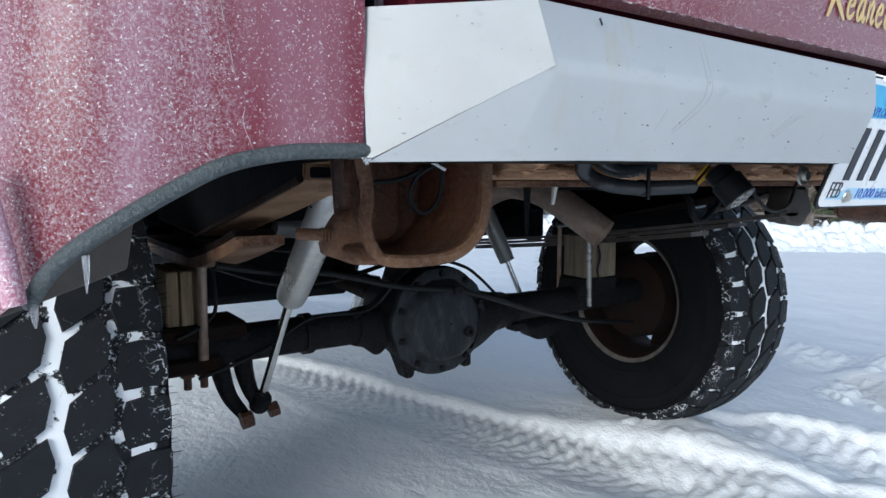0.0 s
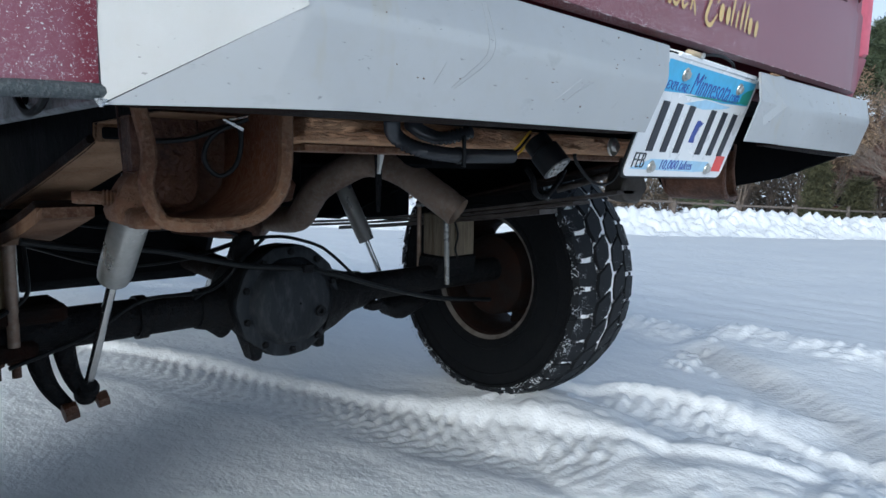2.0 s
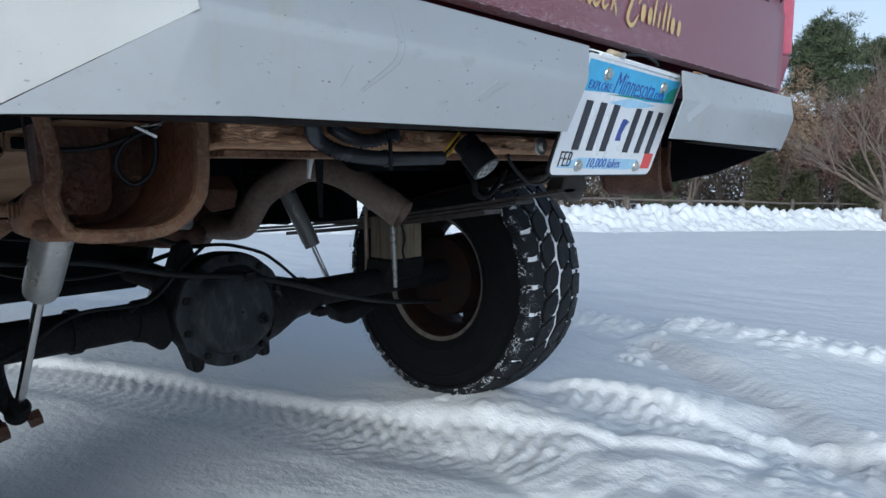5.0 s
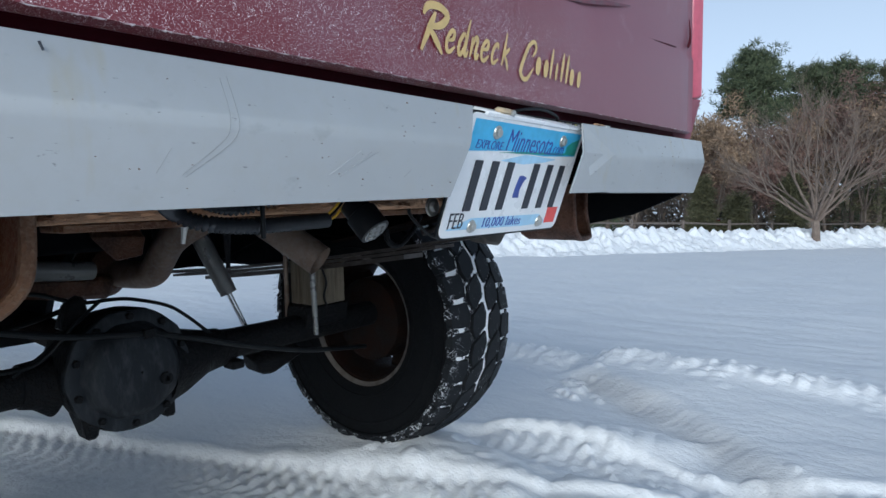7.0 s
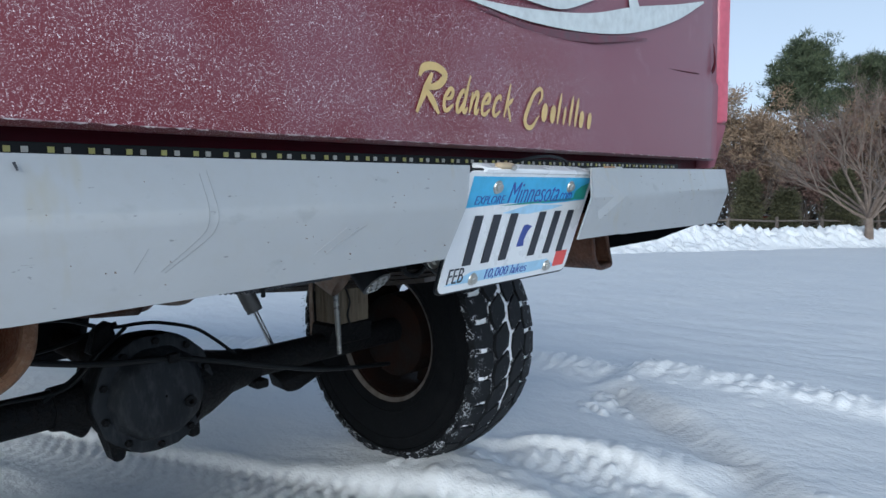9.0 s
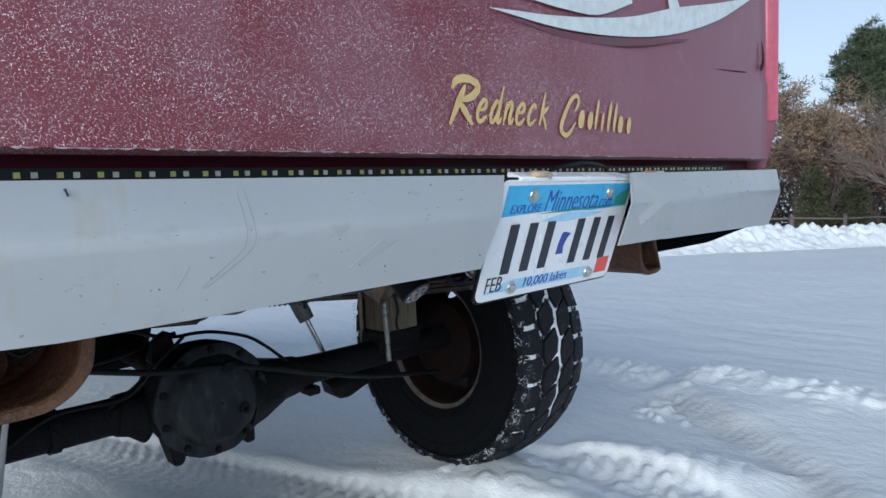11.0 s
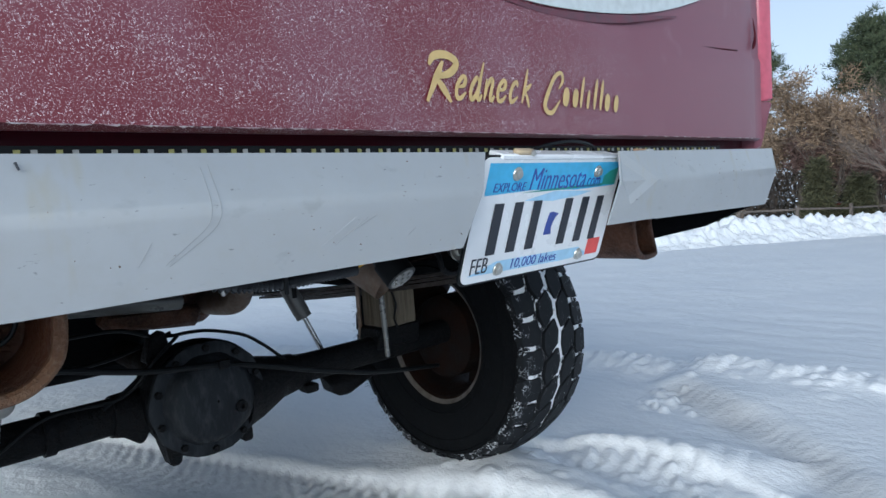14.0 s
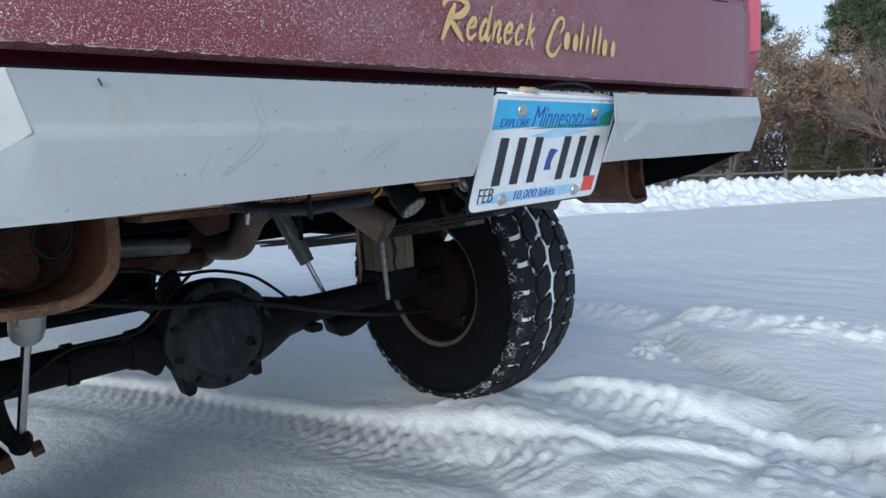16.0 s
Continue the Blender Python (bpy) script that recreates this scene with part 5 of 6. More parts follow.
part("shock_mount", hexa([(0.345, 1.02, 0.40), (0.36, 1.02, 0.365), (0.40, 1.02, 0.360), (0.52, 1.02, 0.40)], [(0.345, 1.10, 0.43), (0.36, 1.10, 0.37), (0.40, 1.10, 0.365), (0.52, 1.10, 0.43)], 0.008), BLACK_IRON, axle)
# shock mount arms on the left
for pts in ([(-0.550, 1.0, 0.51), (-0.545, 1.0, 0.43), (-0.528, 1.0, 0.37), (-0.500, 0.995, 0.325)], [(-0.505, 0.985, 0.51), (-0.502, 0.985, 0.44), (-0.490, 0.985, 0.385), (-0.468, 0.985, 0.340)]):
    ring = spline(pts, 5)
    part("shock_arm", tube(ring, [0.024 - 0.0007 * i for i in range(len(ring))], 10), BLACK_IRON, axle, "curved dark shock mount")
part("shock_bolt", tube([(-0.512, 0.975, 0.318), (-0.488, 0.975, 0.322)], [0.019, 0.018], 8), RUST, axle, "orange-rusty bolt")
part("shock_nut", tube([(-0.452, 0.975, 0.330), (-0.432, 0.975, 0.334)], 0.017, 6), RUST, axle)


def shock(top, mid, bottom, r, paint, label, eye):
    s = new("shock_absorber")
    s.parent = truck
    tagged(s, label)
    t, m, b = Vector(top), Vector(mid), Vector(bottom)
    d = (m - t).normalized()
    part("body", tube([t, t + d * 0.004, m - d * 0.016, m - d * 0.0155, m - d * 0.001, m], [r * 0.9, r, r, r * 0.95, r * 0.95, r * 0.3], 28), paint, s)
    part("rod", tube([m, b], r * 0.30, 14), CHROME, s, "bright steel rod")
    if eye:
        part("eye", tube([b + d * -0.028, b - d * 0.012, b + d * 0.022], [r * 0.55, r * 0.75, r * 0.75], 16), BLACK_IRON, s)
        part("mark", tube([t.lerp(m, 0.22) + Vector((-0.008, -r * 0.98, 0)), t.lerp(m, 0.30) + Vector((-0.014, -r * 0.98, 0))], 0.006, 6), INK, s)
    else:
        part("mark", tube([t.lerp(m, 0.12) + Vector((0.0, -r * 0.95, 0)), t.lerp(m, 0.28) + Vector((0.006, -r * 0.97, 0))], 0.007, 6), INK, s)
    return s


shock((-0.489, 0.52, 0.835), (-0.459, 0.812, 0.603), (-0.466, 0.985, 0.352), 0.029, SILVER, "silver shock absorber leaning down to the axle", True)
shock((0.262, 1.18, 0.80), (0.340, 1.13, 0.585), (0.378, 1.11, 0.48), 0.024, GUNMETAL, "grey shock absorber behind the axle", False)

# ---- exhaust ----
pipe = new("exhaust_pipe")
pipe.parent = truck
tagged(pipe, "brown exhaust pipe bending over the axle to an angled tip")
part("tail", tube(spline([(0.14, 1.66, 0.65), (0.18, 1.50, 0.642), (0.205, 1.38, 0.638), (0.216, 1.30, 0.648), (0.215, 1.25, 0.69), (0.219, 1.20, 0.738), (0.248, 1.14, 0.779), (0.288, 1.06, 0.813), (0.318, 0.95, 0.792), (0.352, 0.845, 0.728), (0.378, 0.79, 0.686)], 6), 0.040, 24, False), EXHAUST, pipe)
part("muffler", tube([(0.178, 1.44, 0.645), (0.172, 1.46, 0.645), (0.10, 1.66, 0.652), (-0.06, 2.2, 0.66)], [0.046, 0.070, 0.078, 0.078], 24), RUST, pipe, "dark rusty muffler")
part("clamp", tube([(0.150, 1.52, 0.648), (0.140, 1.55, 0.649)], 0.0765, 24), GUNMETAL, pipe, "dull steel muffler clamp")
part("heat_shield", hexa([(-0.13, 1.36, 0.615), (0.0, 1.36, 0.585), (0.15, 1.40, 0.575), (0.17, 1.9, 0.575), (-0.13, 1.9, 0.615)], [(-0.13, 1.35, 0.66), (0.0, 1.35, 0.655), (0.16, 1.39, 0.64), (0.18, 1.9, 0.64), (-0.13, 1.9, 0.66)], 0.015), RUST, truck, "rusty brown heat shield above the axle")
part("cross_pipe", tube([(-0.30, 1.33, 0.70), (0.0, 1.33, 0.672), (0.07, 1.34, 0.665)], [0.026, 0.026, 0.024], 18), GUNMETAL, truck, "dull steel cross pipe")
part("rust_bracket", hexa([(0.02, 1.22, 0.755), (0.15, 1.20, 0.750), (0.16, 1.24, 0.70), (0.09, 1.24, 0.69)], [(0.02, 1.26, 0.80), (0.15, 1.26, 0.80), (0.16, 1.28, 0.72), (0.09, 1.28, 0.71)], 0.005), RUST, truck, "rusty hanger bracket")
part("hanger_bolt", tube([(-0.269, 0.30, 0.822), (-0.272, 0.30, 0.802), (-0.274, 0.30, 0.79)], [0.006, 0.0035, 0.003], 6), ZINC, truck)

# ---- wiring ----
def loom(pts, r):
    """A corrugated sleeve: even rings along the line."""
    p = spline(pts, 40)
    out, gap = [p[0]], 0.0
    for a, b in zip(p, p[1:]):
        gap += (b - a).length
        if gap >= 0.0027:
            out.append(b)
            gap = 0.0
    return tube(out, [r * (1.0 if i % 2 else 0.5) for i in range(len(out))], 14)


part("wiring_loom", loom([(-0.400, 0.12, 0.850), (-0.372, 0.148, 0.833), (-0.338, 0.15, 0.820), (-0.279, 0.15, 0.814), (-0.22, 0.152, 0.8145), (-0.165, 0.155, 0.8155)], 0.0092), SLEEVE, truck, "black corrugated wiring loom")
part("wiring_loom", loom([(-0.35, 0.15, 0.848), (-0.317, 0.16, 0.838), (-0.287, 0.16, 0.834), (-0.25, 0.15, 0.843)], 0.0085), SLEEVE, truck, "black corrugated wiring loom")
part("cable_tie", tube([(-0.2745, 0.15, 0.814), (-0.2695, 0.15, 0.814)], 0.0105, 14), LOOM, truck)
part("cable_tie_tail", box(-0.2745, -0.2695, 0.138, 0.142, 0.800, 0.838, 0.001), LOOM, truck)
for dz in (0.0, 0.006, 0.011):
    part("wire", tube(spline([(-0.168, 0.155, 0.814 + dz * 0.5), (-0.155, 0.152, 0.82 + dz), (-0.145, 0.15, 0.83 + dz), (-0.135, 0.15, 0.838 + dz)], 5), 0.0016, 6), YELLOW if dz != 0.006 else LOOM, truck, "yellow and black wires")
sock = part("trailer_socket", tube([(-0.136, 0.140, 0.836), (-0.134, 0.128, 0.823), (-0.134, 0.127, 0.822), (-0.130, 0.108, 0.800)], [0.0175, 0.0175, 0.0205, 0.0205], 28), LOOM, truck, "black round trailer socket")
f0, fx = Vector((-0.130, 0.108, 0.800)), Vector((1, 0.13, 0.05)).normalized()
fn = Vector((0.004, -0.020, -0.022)).normalized()
fy = fn.cross(fx)
bm = tube([f0 - fn * 0.001, f0 + fn * 0.0012], 0.0165, 24)
for k in range(7):
    a = 2 * math.pi * k / 6
    q = f0 + (0.0105 if k < 6 else 0) * (math.cos(a) * fx + math.sin(a) * fy)
    tube([q + fn * 0.001, q + fn * 0.003], 0.0024, 8, True, bm)
part("contact_face", bm, GUNMETAL, sock, "worn metal contacts")
part("loop_wire", tube(spline([(-0.610, 0.235, 0.820), (-0.57, 0.222, 0.823), (-0.525, 0.215, 0.838), (-0.518, 0.215, 0.82), (-0.524, 0.218, 0.797), (-0.540, 0.222, 0.788), (-0.554, 0.222, 0.805), (-0.545, 0.218, 0.828), (-0.515, 0.205, 0.845)], 6), 0.0026, 8), LOOM, truck, "looped grey-black wire")
for dx in (0.0, 0.006):
    part("wire_end", hexa([(-0.543 + dx, 0.203, 0.842), (-0.541 + dx, 0.202, 0.843), (-0.541 + dx, 0.203, 0.844), (-0.543 + dx, 0.204, 0.843)], [(-0.522 + dx, 0.203, 0.832 + 2.2 * dx), (-0.521 + dx, 0.202, 0.835 + 2.2 * dx), (-0.521 + dx, 0.204, 0.836 + 2.2 * dx), (-0.522 + dx, 0.205, 0.834 + 2.2 * dx)], 0), SILVER, truck)

part("tow_hook", tube(spline([(0.258, 0.47, 0.80), (0.255, 0.45, 0.777), (0.263, 0.45, 0.751), (0.296, 0.45, 0.742), (0.339, 0.45, 0.770), (0.365, 0.45, 0.80)], 6), 0.006, 10), BLACK_IRON, truck, "dark steel hook")
part("hose", tube(spline([(0.040, 0.20, 0.826), (0.046, 0.20, 0.811), (0.087, 0.20, 0.782), (0.123, 0.20, 0.775), (0.160, 0.20, 0.786), (0.18, 0.20, 0.82)], 6), 0.0028, 8), LOOM, truck, "thin black hose")
part("mount_bolt", lathe([(0.0002, -0.008), (0.006, -0.008), (0.0065, -0.003), (0.012, -0.003), (0.012, 0.0)], (-0.078, 0.06, 0.829), "y", 14), ZINC, truck, "bright bolt and washer")
part("hanger_strap", hexa([(0.118, 0.80, 0.695), (0.128, 0.80, 0.695), (0.128, 0.803, 0.695), (0.118, 0.803, 0.695)], [(0.112, 0.80, 0.83), (0.136, 0.80, 0.83), (0.136, 0.803, 0.83), (0.112, 0.803, 0.83)], 0.0005), BLACK_IRON, truck, "dark hanger strap")


def cable(pts, r=0.006, material=None):
    part("brake_cable", tube(spline(pts, 7), r, 8), material or LOOM, truck, "black brake line")


cable([(-0.60, 0.80, 0.675), (-0.50, 0.81, 0.655), (-0.38, 0.82, 0.642), (-0.20, 0.845, 0.595), (-0.035, 0.868, 0.568), (0.10, 0.885, 0.53), (0.22, 0.90, 0.491), (0.42, 0.91, 0.437), (0.655, 0.92, 0.40)], 0.0065)
part("cable_clip", box(-0.045, -0.020, 0.855, 0.885, 0.560, 0.580, 0.002), BLACK_IRON, truck)
cable([(-0.13, 0.975, 0.640), (-0.095, 0.98, 0.634), (-0.05, 0.98, 0.634), (-0.003, 0.98, 0.628), (0.075, 0.98, 0.603), (0.122, 0.98, 0.571), (0.162, 0.98, 0.536), (0.20, 0.975, 0.50)], 0.0042)
cable([(-0.6, 0.955, 0.43), (-0.47, 0.95, 0.47), (-0.36, 0.955, 0.525), (-0.22, 0.95, 0.53), (-0.15, 0.93, 0.60), (-0.10, 0.93, 0.64)], 0.004)
cable([(-0.56, 0.98, 0.655), (-0.56, 0.965, 0.60), (-0.565, 0.955, 0.56), (-0.60, 0.945, 0.535), (-0.64, 0.94, 0.52)], 0.004)
cable([(-0.5, 1.25, 0.62), (-0.35, 1.2, 0.57), (-0.2, 1.15, 0.575), (-0.05, 1.1, 0.62)], 0.006)
cable([(0.5, 0.93, 0.66), (0.515, 0.925, 0.61), (0.505, 0.925, 0.57), (0.52, 0.93, 0.54)], 0.003)
part("breather_block", hexa([(-0.165, 0.95, 0.585), (-0.105, 0.95, 0.600), (-0.105, 1.0, 0.600), (-0.165, 1.0, 0.585)], [(-0.150, 0.955, 0.640), (-0.118, 0.955, 0.655), (-0.118, 0.99, 0.655), (-0.150, 0.99, 0.640)], 0.006), BLACK_IRON, axle, "dark brake line block")
cable([(-0.145, 0.97, 0.645), (-0.21, 1.0, 0.665), (-0.33, 1.06, 0.66), (-0.48, 1.12, 0.68)], 0.0045)
cable([(-0.13, 0.965, 0.60), (-0.20, 0.96, 0.545), (-0.26, 0.95, 0.515)], 0.005)

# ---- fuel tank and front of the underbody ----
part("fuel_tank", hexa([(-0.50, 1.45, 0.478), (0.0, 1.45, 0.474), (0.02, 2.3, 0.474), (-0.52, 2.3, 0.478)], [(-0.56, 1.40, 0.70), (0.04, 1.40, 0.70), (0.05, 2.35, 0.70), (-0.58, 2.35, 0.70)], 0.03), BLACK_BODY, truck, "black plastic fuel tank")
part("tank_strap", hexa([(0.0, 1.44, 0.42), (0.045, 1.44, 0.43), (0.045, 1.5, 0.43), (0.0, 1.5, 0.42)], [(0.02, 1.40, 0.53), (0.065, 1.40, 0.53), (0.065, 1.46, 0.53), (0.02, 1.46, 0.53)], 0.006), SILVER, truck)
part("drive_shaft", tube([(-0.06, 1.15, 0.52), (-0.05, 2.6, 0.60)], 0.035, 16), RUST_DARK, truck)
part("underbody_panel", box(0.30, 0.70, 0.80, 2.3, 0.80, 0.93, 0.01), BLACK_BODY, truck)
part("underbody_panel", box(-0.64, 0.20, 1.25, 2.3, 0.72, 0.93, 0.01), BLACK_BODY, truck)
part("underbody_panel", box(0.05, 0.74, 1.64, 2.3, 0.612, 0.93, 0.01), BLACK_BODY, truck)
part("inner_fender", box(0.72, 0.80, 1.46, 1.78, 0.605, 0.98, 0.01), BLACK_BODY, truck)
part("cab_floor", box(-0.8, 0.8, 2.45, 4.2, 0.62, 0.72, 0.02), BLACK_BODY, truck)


# ---- snow bank, fence and trees ----
def polar(az, dist):
    """A place by its bearing from the truck's tail (degrees from straight ahead, to the right) and its distance."""
    return -0.75 + dist * math.sin(radians(az)), -0.5 + dist * math.cos(radians(az))


def ground_at(x, y):
    return float(ground_height(np.array([x]), np.array([y]))[0])


def snow_bank():
    a, b = Vector((-14, 19.5, 0)), Vector((62, -13, 0))
    d = (b - a).normalized()
    n = Vector((-d.y, d.x, 0))
    length = (b - a).length
    u, v = np.arange(0, length, 0.055), np.linspace(-1.5, 1.9, 62)
    U, V = np.meshgrid(u, v, indexing="ij")
    x, y = a.x + d.x * U + n.x * V, a.y + d.y * U + n.y * V
    hump = np.exp(-((V - 0.1 + 0.35 * value_noise(U * 0.6, U * 0 + 3.3, 71)) / 0.72) ** 2)
    z = hump * (0.44 + 0.12 * fractal(U * 0.5, V * 0.5, 72, 3)) + hump ** 0.5 * (0.10 * np.abs(fractal(x * 1.9, y * 1.9, 73, 4)) - 0.02) + ground_height(x, y) - 0.02
    z = z + hump ** 0.5 * 0.08 * np.abs(fractal(x * 4.5, y * 4.5, 75, 3))
    rnd = random.Random(31)
    clods = np.zeros_like(z)
    for _ in range(3600):
        u0, v0 = rnd.uniform(18, length), rnd.gauss(-0.25, 0.55)
        r, high = rnd.uniform(0.08, 0.20), rnd.uniform(0.02, 0.24)
        lo, hi = max(0, int((u0 - r) / 0.055)), int((u0 + r) / 0.055) + 2
        turn, flat = rnd.uniform(0, 3.1), rnd.uniform(0.55, 1.0)
        du, dv = U[lo:hi] - u0, V[lo:hi] - v0
        p, w = du * math.cos(turn) + dv * math.sin(turn), (dv * math.cos(turn) - du * math.sin(turn)) / flat
        clods[lo:hi] = np.maximum(clods[lo:hi], high * np.clip(1 - (p * p + w * w) / (r * r), 0, 1) ** 0.55)
    z = z + clods * (0.25 + 0.75 * hump) - 0.10 * (1 - hump) ** 6
    m, k = U.shape
    i = np.arange(m * k).reshape(m, k)
    q = np.stack([i[:-1, :-1], i[1:, :-1], i[1:, 1:], i[:-1, 1:]], -1).reshape(-1, 4)
    me = bpy.data.meshes.new("snow_bank")
    me.from_pydata(np.stack([x, y, z], -1).reshape(-1, 3).tolist(), [], q.tolist())
    me.polygons.foreach_set("use_smooth", [True] * len(me.polygons))
    me.materials.append(SNOW_BANK)
    return tagged(new("snow_bank", me), "long lumpy bank of ploughed snow along the field", "snow bank", kind="structure")


snow_bank()
BARK = surface("grey_bark", (0.16, 0.125, 0.10), (0.09, 0.07, 0.055), 6, 0.9, relief=0.5, depth=0.01)
TWIG = surface("pale_twigs", (0.20, 0.155, 0.125), (0.13, 0.10, 0.08), 5, 0.9, relief=0)
POST = surface("grey_fence_wood", (0.18, 0.15, 0.13), (0.11, 0.09, 0.075), 8, 0.9, relief=0.3)


def leaf_material(name, a, b):
    m, nodes, links, bsdf = nodes_of(name)
    nt = m.node_tree
    geo = nodes.new("ShaderNodeNewGeometry")
    links.new(mixed(nt, geo.outputs["Random Per Island"], a, b), bsdf.inputs["Base Color"])
    bsdf.inputs["Roughness"].default_value = 0.75
    return m


NEEDLES = leaf_material("pine_needles", (0.034, 0.052, 0.026), (0.12, 0.14, 0.07))
NEEDLES_YELLOW = leaf_material("yellowish_needles", (0.05, 0.055, 0.026), (0.125, 0.115, 0.055))
DEAD_LEAVES = leaf_material("dead_brown_leaves", (0.16, 0.11, 0.07), (0.36, 0.25, 0.16))
RUSSET = leaf_material("russet_twigs", (0.13, 0.075, 0.06), (0.24, 0.15, 0.12))
WOODS = leaf_material("far_woods", (0.06, 0.05, 0.035), (0.20, 0.145, 0.10))


def blades(verts, faces, centre, size, count, length, width, rng, up=0.3):
    """A tuft of narrow blades pointing outward."""
    for _ in range(count):
        d = Vector((rng.gauss(0, 1), rng.gauss(0, 1), rng.gauss(up, 0.8)))
        d.normalize()
        p = centre + d * size * rng.uniform(0.1, 1.0)
        s = d.orthogonal().normalized()
        s.rotate(Matrix.Rotation(rng.uniform(0, 6.28), 3, d))
        e = d * length * rng.uniform(0.6, 1.3)
        i = len(verts)
        verts += [p - s * width, p + s * width, p + e]
        faces.append((i, i + 1, i + 2))


def mesh_part(name, verts, faces, material, parent, label=""):
    me = bpy.data.meshes.new(name)
    me.from_pydata([tuple(v) for v in verts], [], faces)
    me.materials.append(material)
    ob = new(name, me)
    ob.parent = parent
    if label:
        tagged(ob, label)
    return ob


def limbs(bm, start, direction, length, radius, depth, rng, ends, spread=0.55, lift=0.12, split=3):
    """Branches that fork and taper; gathers their tips."""
    p, d = Vector(start), Vector(direction).normalized()
    pts, rad = [p.copy()], [radius]
    for i in range(4):
        d = (d + Vector((rng.gauss(0, 0.10), rng.gauss(0, 0.10), rng.gauss(lift, 0.07)))).normalized()
        p = p + d * length / 4
        pts.append(p.copy())
        rad.append(radius * (1 - 0.16 * (i + 1)))
    tube(pts, rad, 5 if depth > 2 else 4 if depth > 1 else 3, False, bm)
    if depth <= 1:
        ends.append((pts[-1], d))
        return
    for k in range(split + (rng.random() < 0.5)):
        q = pts[rng.randint(2, 4)]
        t = Vector((rng.gauss(0, 1), rng.gauss(0, 1), rng.gauss(0, 0.6)))
        t = (d + spread * (t - d * t.dot(d)).normalized() * rng.uniform(0.6, 1.5)).normalized()
        limbs(bm, q, t, length * rng.uniform(0.55, 0.8), radius * 0.5, depth - 1, rng, ends, spread, lift, split)


def tree(az, dist, height, kind, seed, label, name="tree"):
    rng = random.Random(seed)
    x, y = polar(az, dist)
    root = new(name)
    root.matrix_basis = pose(x, y, ground_at(x, y) - 0.05)
    tagged(root, label, "tree", group="trees behind the fence")
    bm, ends = bmesh.new(), []
    verts, faces = [], []
    leaf, tip = NEEDLES, 0
    if kind == "pine":
        trunk = spline([(0, 0, 0), (0.1, 0, height * 0.35), (-0.05, 0.1, height * 0.7), (0, 0, height * 0.97)], 5)
        tube(trunk, [0.16 * (1 - i / len(trunk)) + 0.02 for i in range(len(trunk))], 8, False, bm)
        for k in range(80):
            t = rng.uniform(0.62, 0.97)
            a = rng.uniform(0, 6.28)
            reach = height * 0.19 * math.sqrt(max(0.05, 1 - ((t - 0.76) / 0.24) ** 2)) * rng.uniform(0.55, 1.1)
            s = Vector((0, 0, height * t))
            e = s + Vector((math.cos(a) * reach, math.sin(a) * reach, reach * rng.uniform(0.0, 0.45)))
            tube([s, s.lerp(e, 0.5) + Vector((0, 0, 0.08)), e], [0.035, 0.025, 0.01], 4, False, bm)
            for j in range(7):
                c = s.lerp(e, rng.uniform(0.45, 1.05)) + Vector((rng.gauss(0, 0.22), rng.gauss(0, 0.22), rng.gauss(0.08, 0.16)))
                blades(verts, faces, c, 0.24, 44, 0.22, 0.018, rng, 0.6)
    elif kind == "fir":
        tube([(0, 0, 0), (0, 0, height * 0.5), (0, 0, height)], [0.12, 0.07, 0.015], 7, False, bm)
        leaf = NEEDLES_YELLOW if seed % 2 else NEEDLES
        for k in range(70):
            t = rng.uniform(0.08, 0.97)
            a = rng.uniform(0, 6.28)
            reach = height * 0.26 * (1 - t) ** 0.75 * rng.uniform(0.6, 1.15) + 0.1
            s = Vector((0, 0, height * t))
            e = s + Vector((math.cos(a) * reach, math.sin(a) * reach, -reach * 0.18))
            tube([s, e], [0.025, 0.006], 4, False, bm)
            for j in range(4):
                blades(verts, faces, s.lerp(e, rng.uniform(0.3, 1.05)) + Vector((rng.gauss(0, 0.10), rng.gauss(0, 0.10), rng.gauss(0, 0.08))), 0.20, 30, 0.19, 0.02, rng, 0.0)
    else:
        stems = 1 if kind == "bare" else 2
        for s in range(stems):
            if kind == "bare":
                part("trunk", tube([(0, 0, 0), (0.03, 0, 0.55), (0.0, 0.02, 1.05)], [0.15, 0.12, 0.11], 9, False), TWIG, root)
                for k in range(12):
                    a, lean = k * 2.4 + rng.uniform(-0.3, 0.3), rng.uniform(0.35, 1.15) if k else 0.05
                    limbs(bm, (0, 0.02, rng.uniform(0.8, 1.05)), (math.cos(a) * math.sin(lean), math.sin(a) * math.sin(lean), math.cos(lean)), height * rng.uniform(0.30, 0.37), 0.055, 5, rng, ends, 0.42, 0.04, 3)
            else:
                limbs(bm, (0.15 * s, 0.1 * s, 0), (0.05 * s, 0.05, 1), height * 0.33, 0.08, 5, rng, ends, 0.55, 0.10, 3)
        if kind == "brown":
            leaf = DEAD_LEAVES if seed % 2 else RUSSET
            for p, d in ends:
                blades(verts, faces, p, 0.34, 26, 0.17, 0.026, rng, 0.0)
    part("crown" if kind == "bare" else "trunk", bm, TWIG if kind == "bare" else BARK, root, "bare grey-brown branches" if kind == "bare" else "")
    if faces:
        mesh_part("crown", verts, faces, leaf, root, "")
    return root


tree(76.9, 33, 8.3, "pine", 3, "tall dark green pine with an open crown")
tree(70.4, 38, 8.6, "brown", 5, "tree holding dead brown leaves")
tree(72.2, 34, 7.6, "brown", 35, "tree holding dead brown leaves")
tree(68.6, 40, 9.6, "pine", 6, "dark green pine with an open crown")
tree(81.5, 24, 5.7, "bare", 7, "bare spreading tree with fine pale twigs")
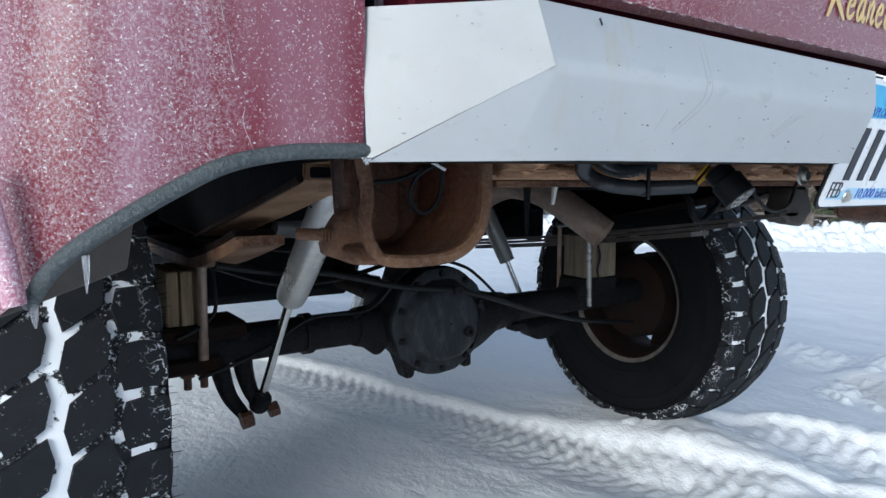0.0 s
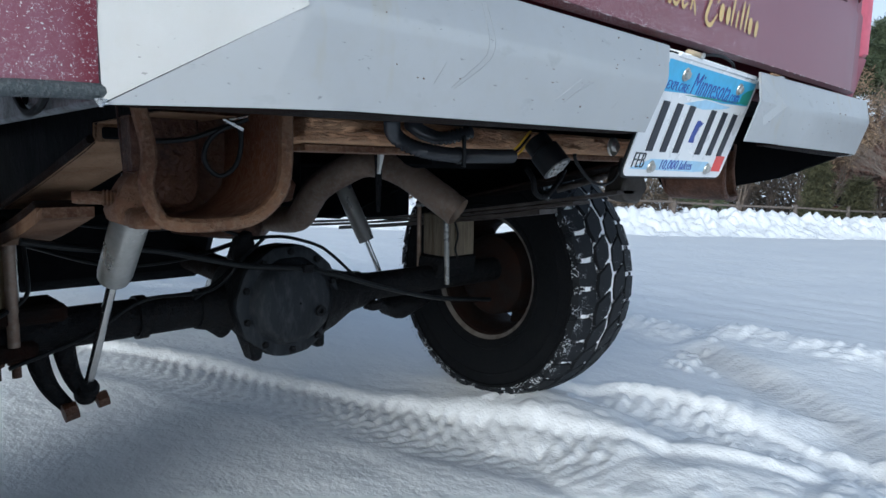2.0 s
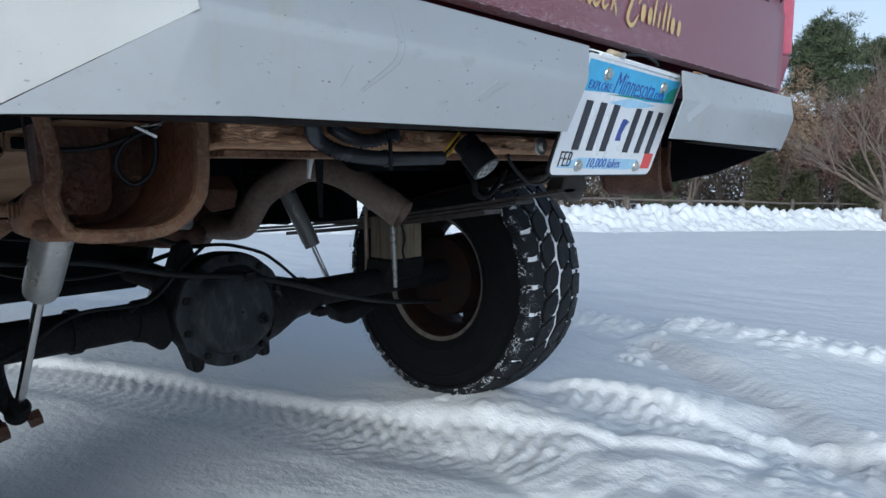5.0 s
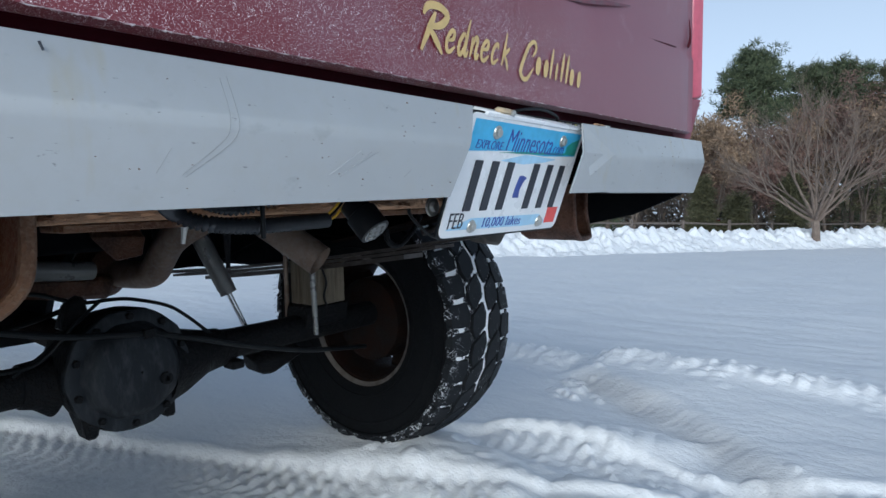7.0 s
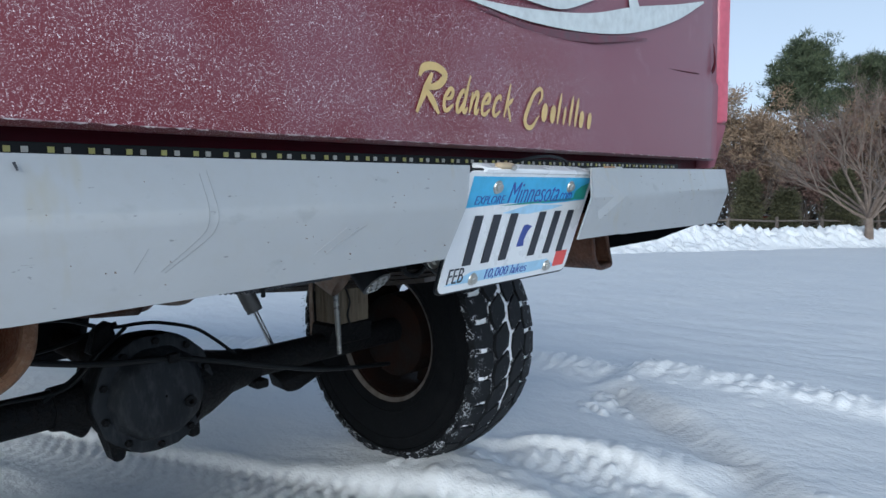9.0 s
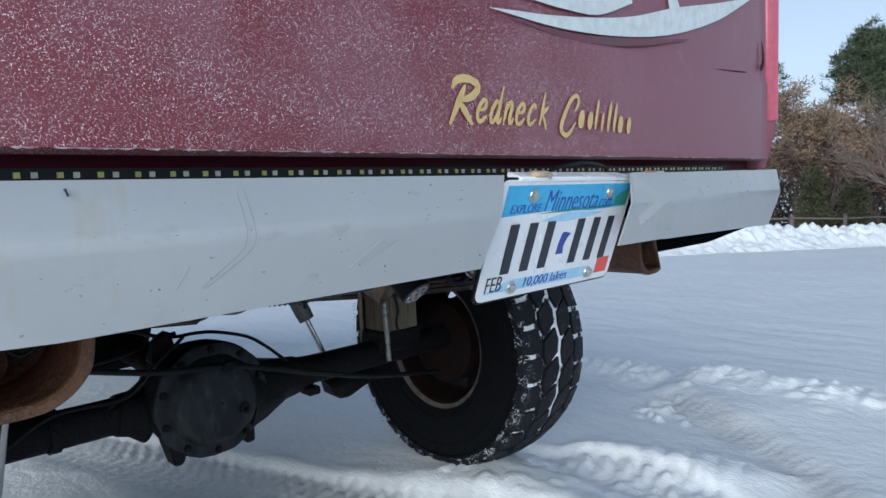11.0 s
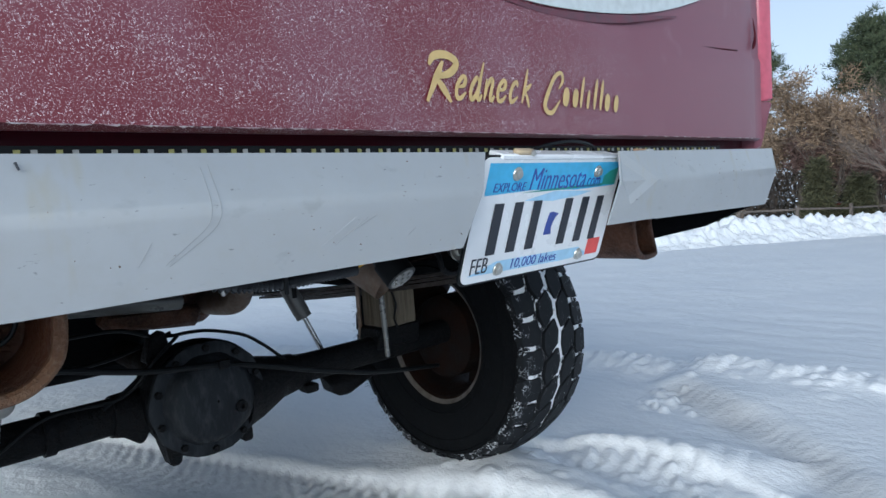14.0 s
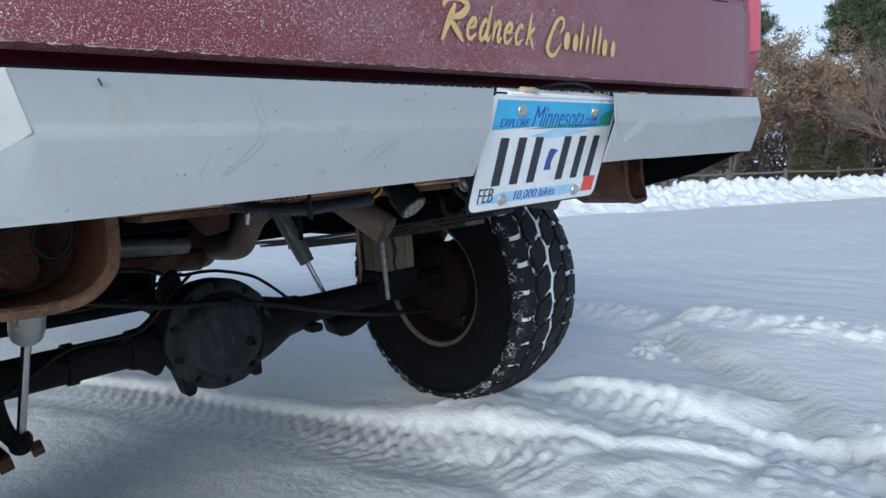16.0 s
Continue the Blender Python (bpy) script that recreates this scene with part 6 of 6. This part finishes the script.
tree(74.3, 30, 6.8, "brown", 9, "tree holding dead brown leaves")
tree(78.6, 35, 6.6, "brown", 12, "russet leafless tree with dense twigs")
tree(79.4, 38, 8.4, "brown", 41, "tree holding dead brown leaves")
tree(82.2, 36, 8.3, "brown", 44, "russet leafless tree with dense twigs")
tree(84.6, 35, 8.2, "brown", 46, "russet leafless tree with dense twigs")
tree(75.6, 36, 5.9, "brown", 47, "tree holding dead brown leaves")
tree(77.6, 31, 4.4, "brown", 48, "russet leafless tree with dense twigs")
tree(81.0, 41, 9.2, "pine", 49, "dark green pine with an open crown")
tree(83.4, 42, 9.4, "pine", 50, "dark green pine with an open crown")
tree(72.8, 31, 5.2, "brown", 14, "russet leafless tree with dense twigs")
tree(80.3, 37, 7.6, "brown", 11, "tree holding dead brown leaves")
tree(85.5, 36, 8.2, "fir", 15, "yellowish green conifer among bare trees")
tree(83.8, 38, 9.0, "fir", 18, "dark green conifer among bare trees")
tree(88.0, 34, 8.6, "brown", 13, "tree holding dead brown leaves")
tree(73.4, 28, 2.6, "fir", 17, "low bushy yellowish green conifer")
tree(76.0, 28, 1.9, "fir", 19, "low bushy yellowish green conifer")
tree(68.0, 31, 5.5, "brown", 23, "tree holding dead brown leaves")
tree(66.0, 33, 7.5, "fir", 24, "dark green conifer among bare trees")
tree(63.0, 32, 7.0, "brown", 27, "tree holding dead brown leaves")
tree(79.8, 30, 2.7, "fir", 25, "low bushy yellowish green conifer")
tree(86.8, 29, 3.4, "fir", 29, "low bushy yellowish green conifer")
tree(90.5, 31, 7.8, "pine", 31, "dark green pine with an open crown")


def far_woods():
    rng = random.Random(77)
    verts, faces = [], []
    for k in range(950):
        az = rng.uniform(40, 100)
        x, y = polar(az, rng.uniform(44, 62))
        h = 1.5 + 7.0 * rng.random() ** 1.3
        for j in range(5):
            blades(verts, faces, Vector((x + rng.gauss(0, 0.6), y + rng.gauss(0, 0.6), h * rng.random())), 0.8, 9, 0.7, 0.07, rng, 0.5)
    me = bpy.data.meshes.new("far_woods")
    me.from_pydata([tuple(v) for v in verts], [], faces)
    me.materials.append(WOODS)
    return tagged(new("far_woods", me), "brown and green brush of a far wood", "woods", kind="stuff")


far_woods()


def fence():
    f = new("fence")
    tagged(f, "weathered grey wooden rail fence half buried by the snow bank", "fence")
    a, b = Vector((9.0, 13.0, 0)), Vector((46, -2.6, 0))
    d = (b - a).normalized()
    step = 2.5
    n = int((b - a).length / step)
    rng = random.Random(6)
    posts = []
    for i in range(n + 1):
        p = a + d * step * i
        z = ground_at(p.x, p.y)
        posts.append(Vector((p.x, p.y, z)))
        part("post", box(p.x - 0.05, p.x + 0.05, p.y - 0.05, p.y + 0.05, z - 0.1, z + 0.86 + rng.uniform(-0.05, 0.04), 0.01), POST, f)
    for p, q in zip(posts, posts[1:]):
        for h in (0.40, 0.74):
            bm = tube([p + Vector((0, 0, h + rng.uniform(-0.03, 0.03))), q + Vector((0, 0, h + rng.uniform(-0.03, 0.03)))], 0.036, 6)
            part("rail", bm, POST, f)
    return f


fence()


def parked_car():
    c = new("parked_car")
    x, y = polar(75.6, 38)
    c.matrix_basis = pose(x, y, ground_at(x, y) + 0.02, 0, 0, 108)
    tagged(c, "dark red car parked beyond the fence", "car")
    red = surface("dark_red_car_paint", (0.13, 0.010, 0.012), (0.09, 0.008, 0.010), 3, 0.3, coat=0.5, relief=0)
    part("body", plate_yz([(-2.1, 0.35), (2.1, 0.35), (2.15, 0.7), (1.9, 0.92), (0.9, 1.0), (-1.9, 1.0), (-2.15, 0.8)], -0.85, 0.85, 0.06), red, c)
    part("cabin", hexa([(-0.78, -1.6, 1.0), (0.78, -1.6, 1.0), (0.78, 0.9, 1.0), (-0.78, 0.9, 1.0)], [(-0.62, -1.2, 1.45), (0.62, -1.2, 1.45), (0.62, 0.25, 1.45), (-0.62, 0.25, 1.45)], 0.05), BLACK_IRON, c, "dark glass cabin")
    part("roof", box(-0.64, 0.64, -1.22, 0.27, 1.43, 1.49, 0.02), red, c)
    for wx in (-0.86, 0.70):
        for wy in (-1.35, 1.35):
            part("wheel", lathe([(0.02, 0.0), (0.3, 0.0), (0.33, 0.03), (0.33, 0.13), (0.3, 0.16), (0.02, 0.16)], (wx, wy, 0.33), "x", 20), RUBBER, c)


parked_car()
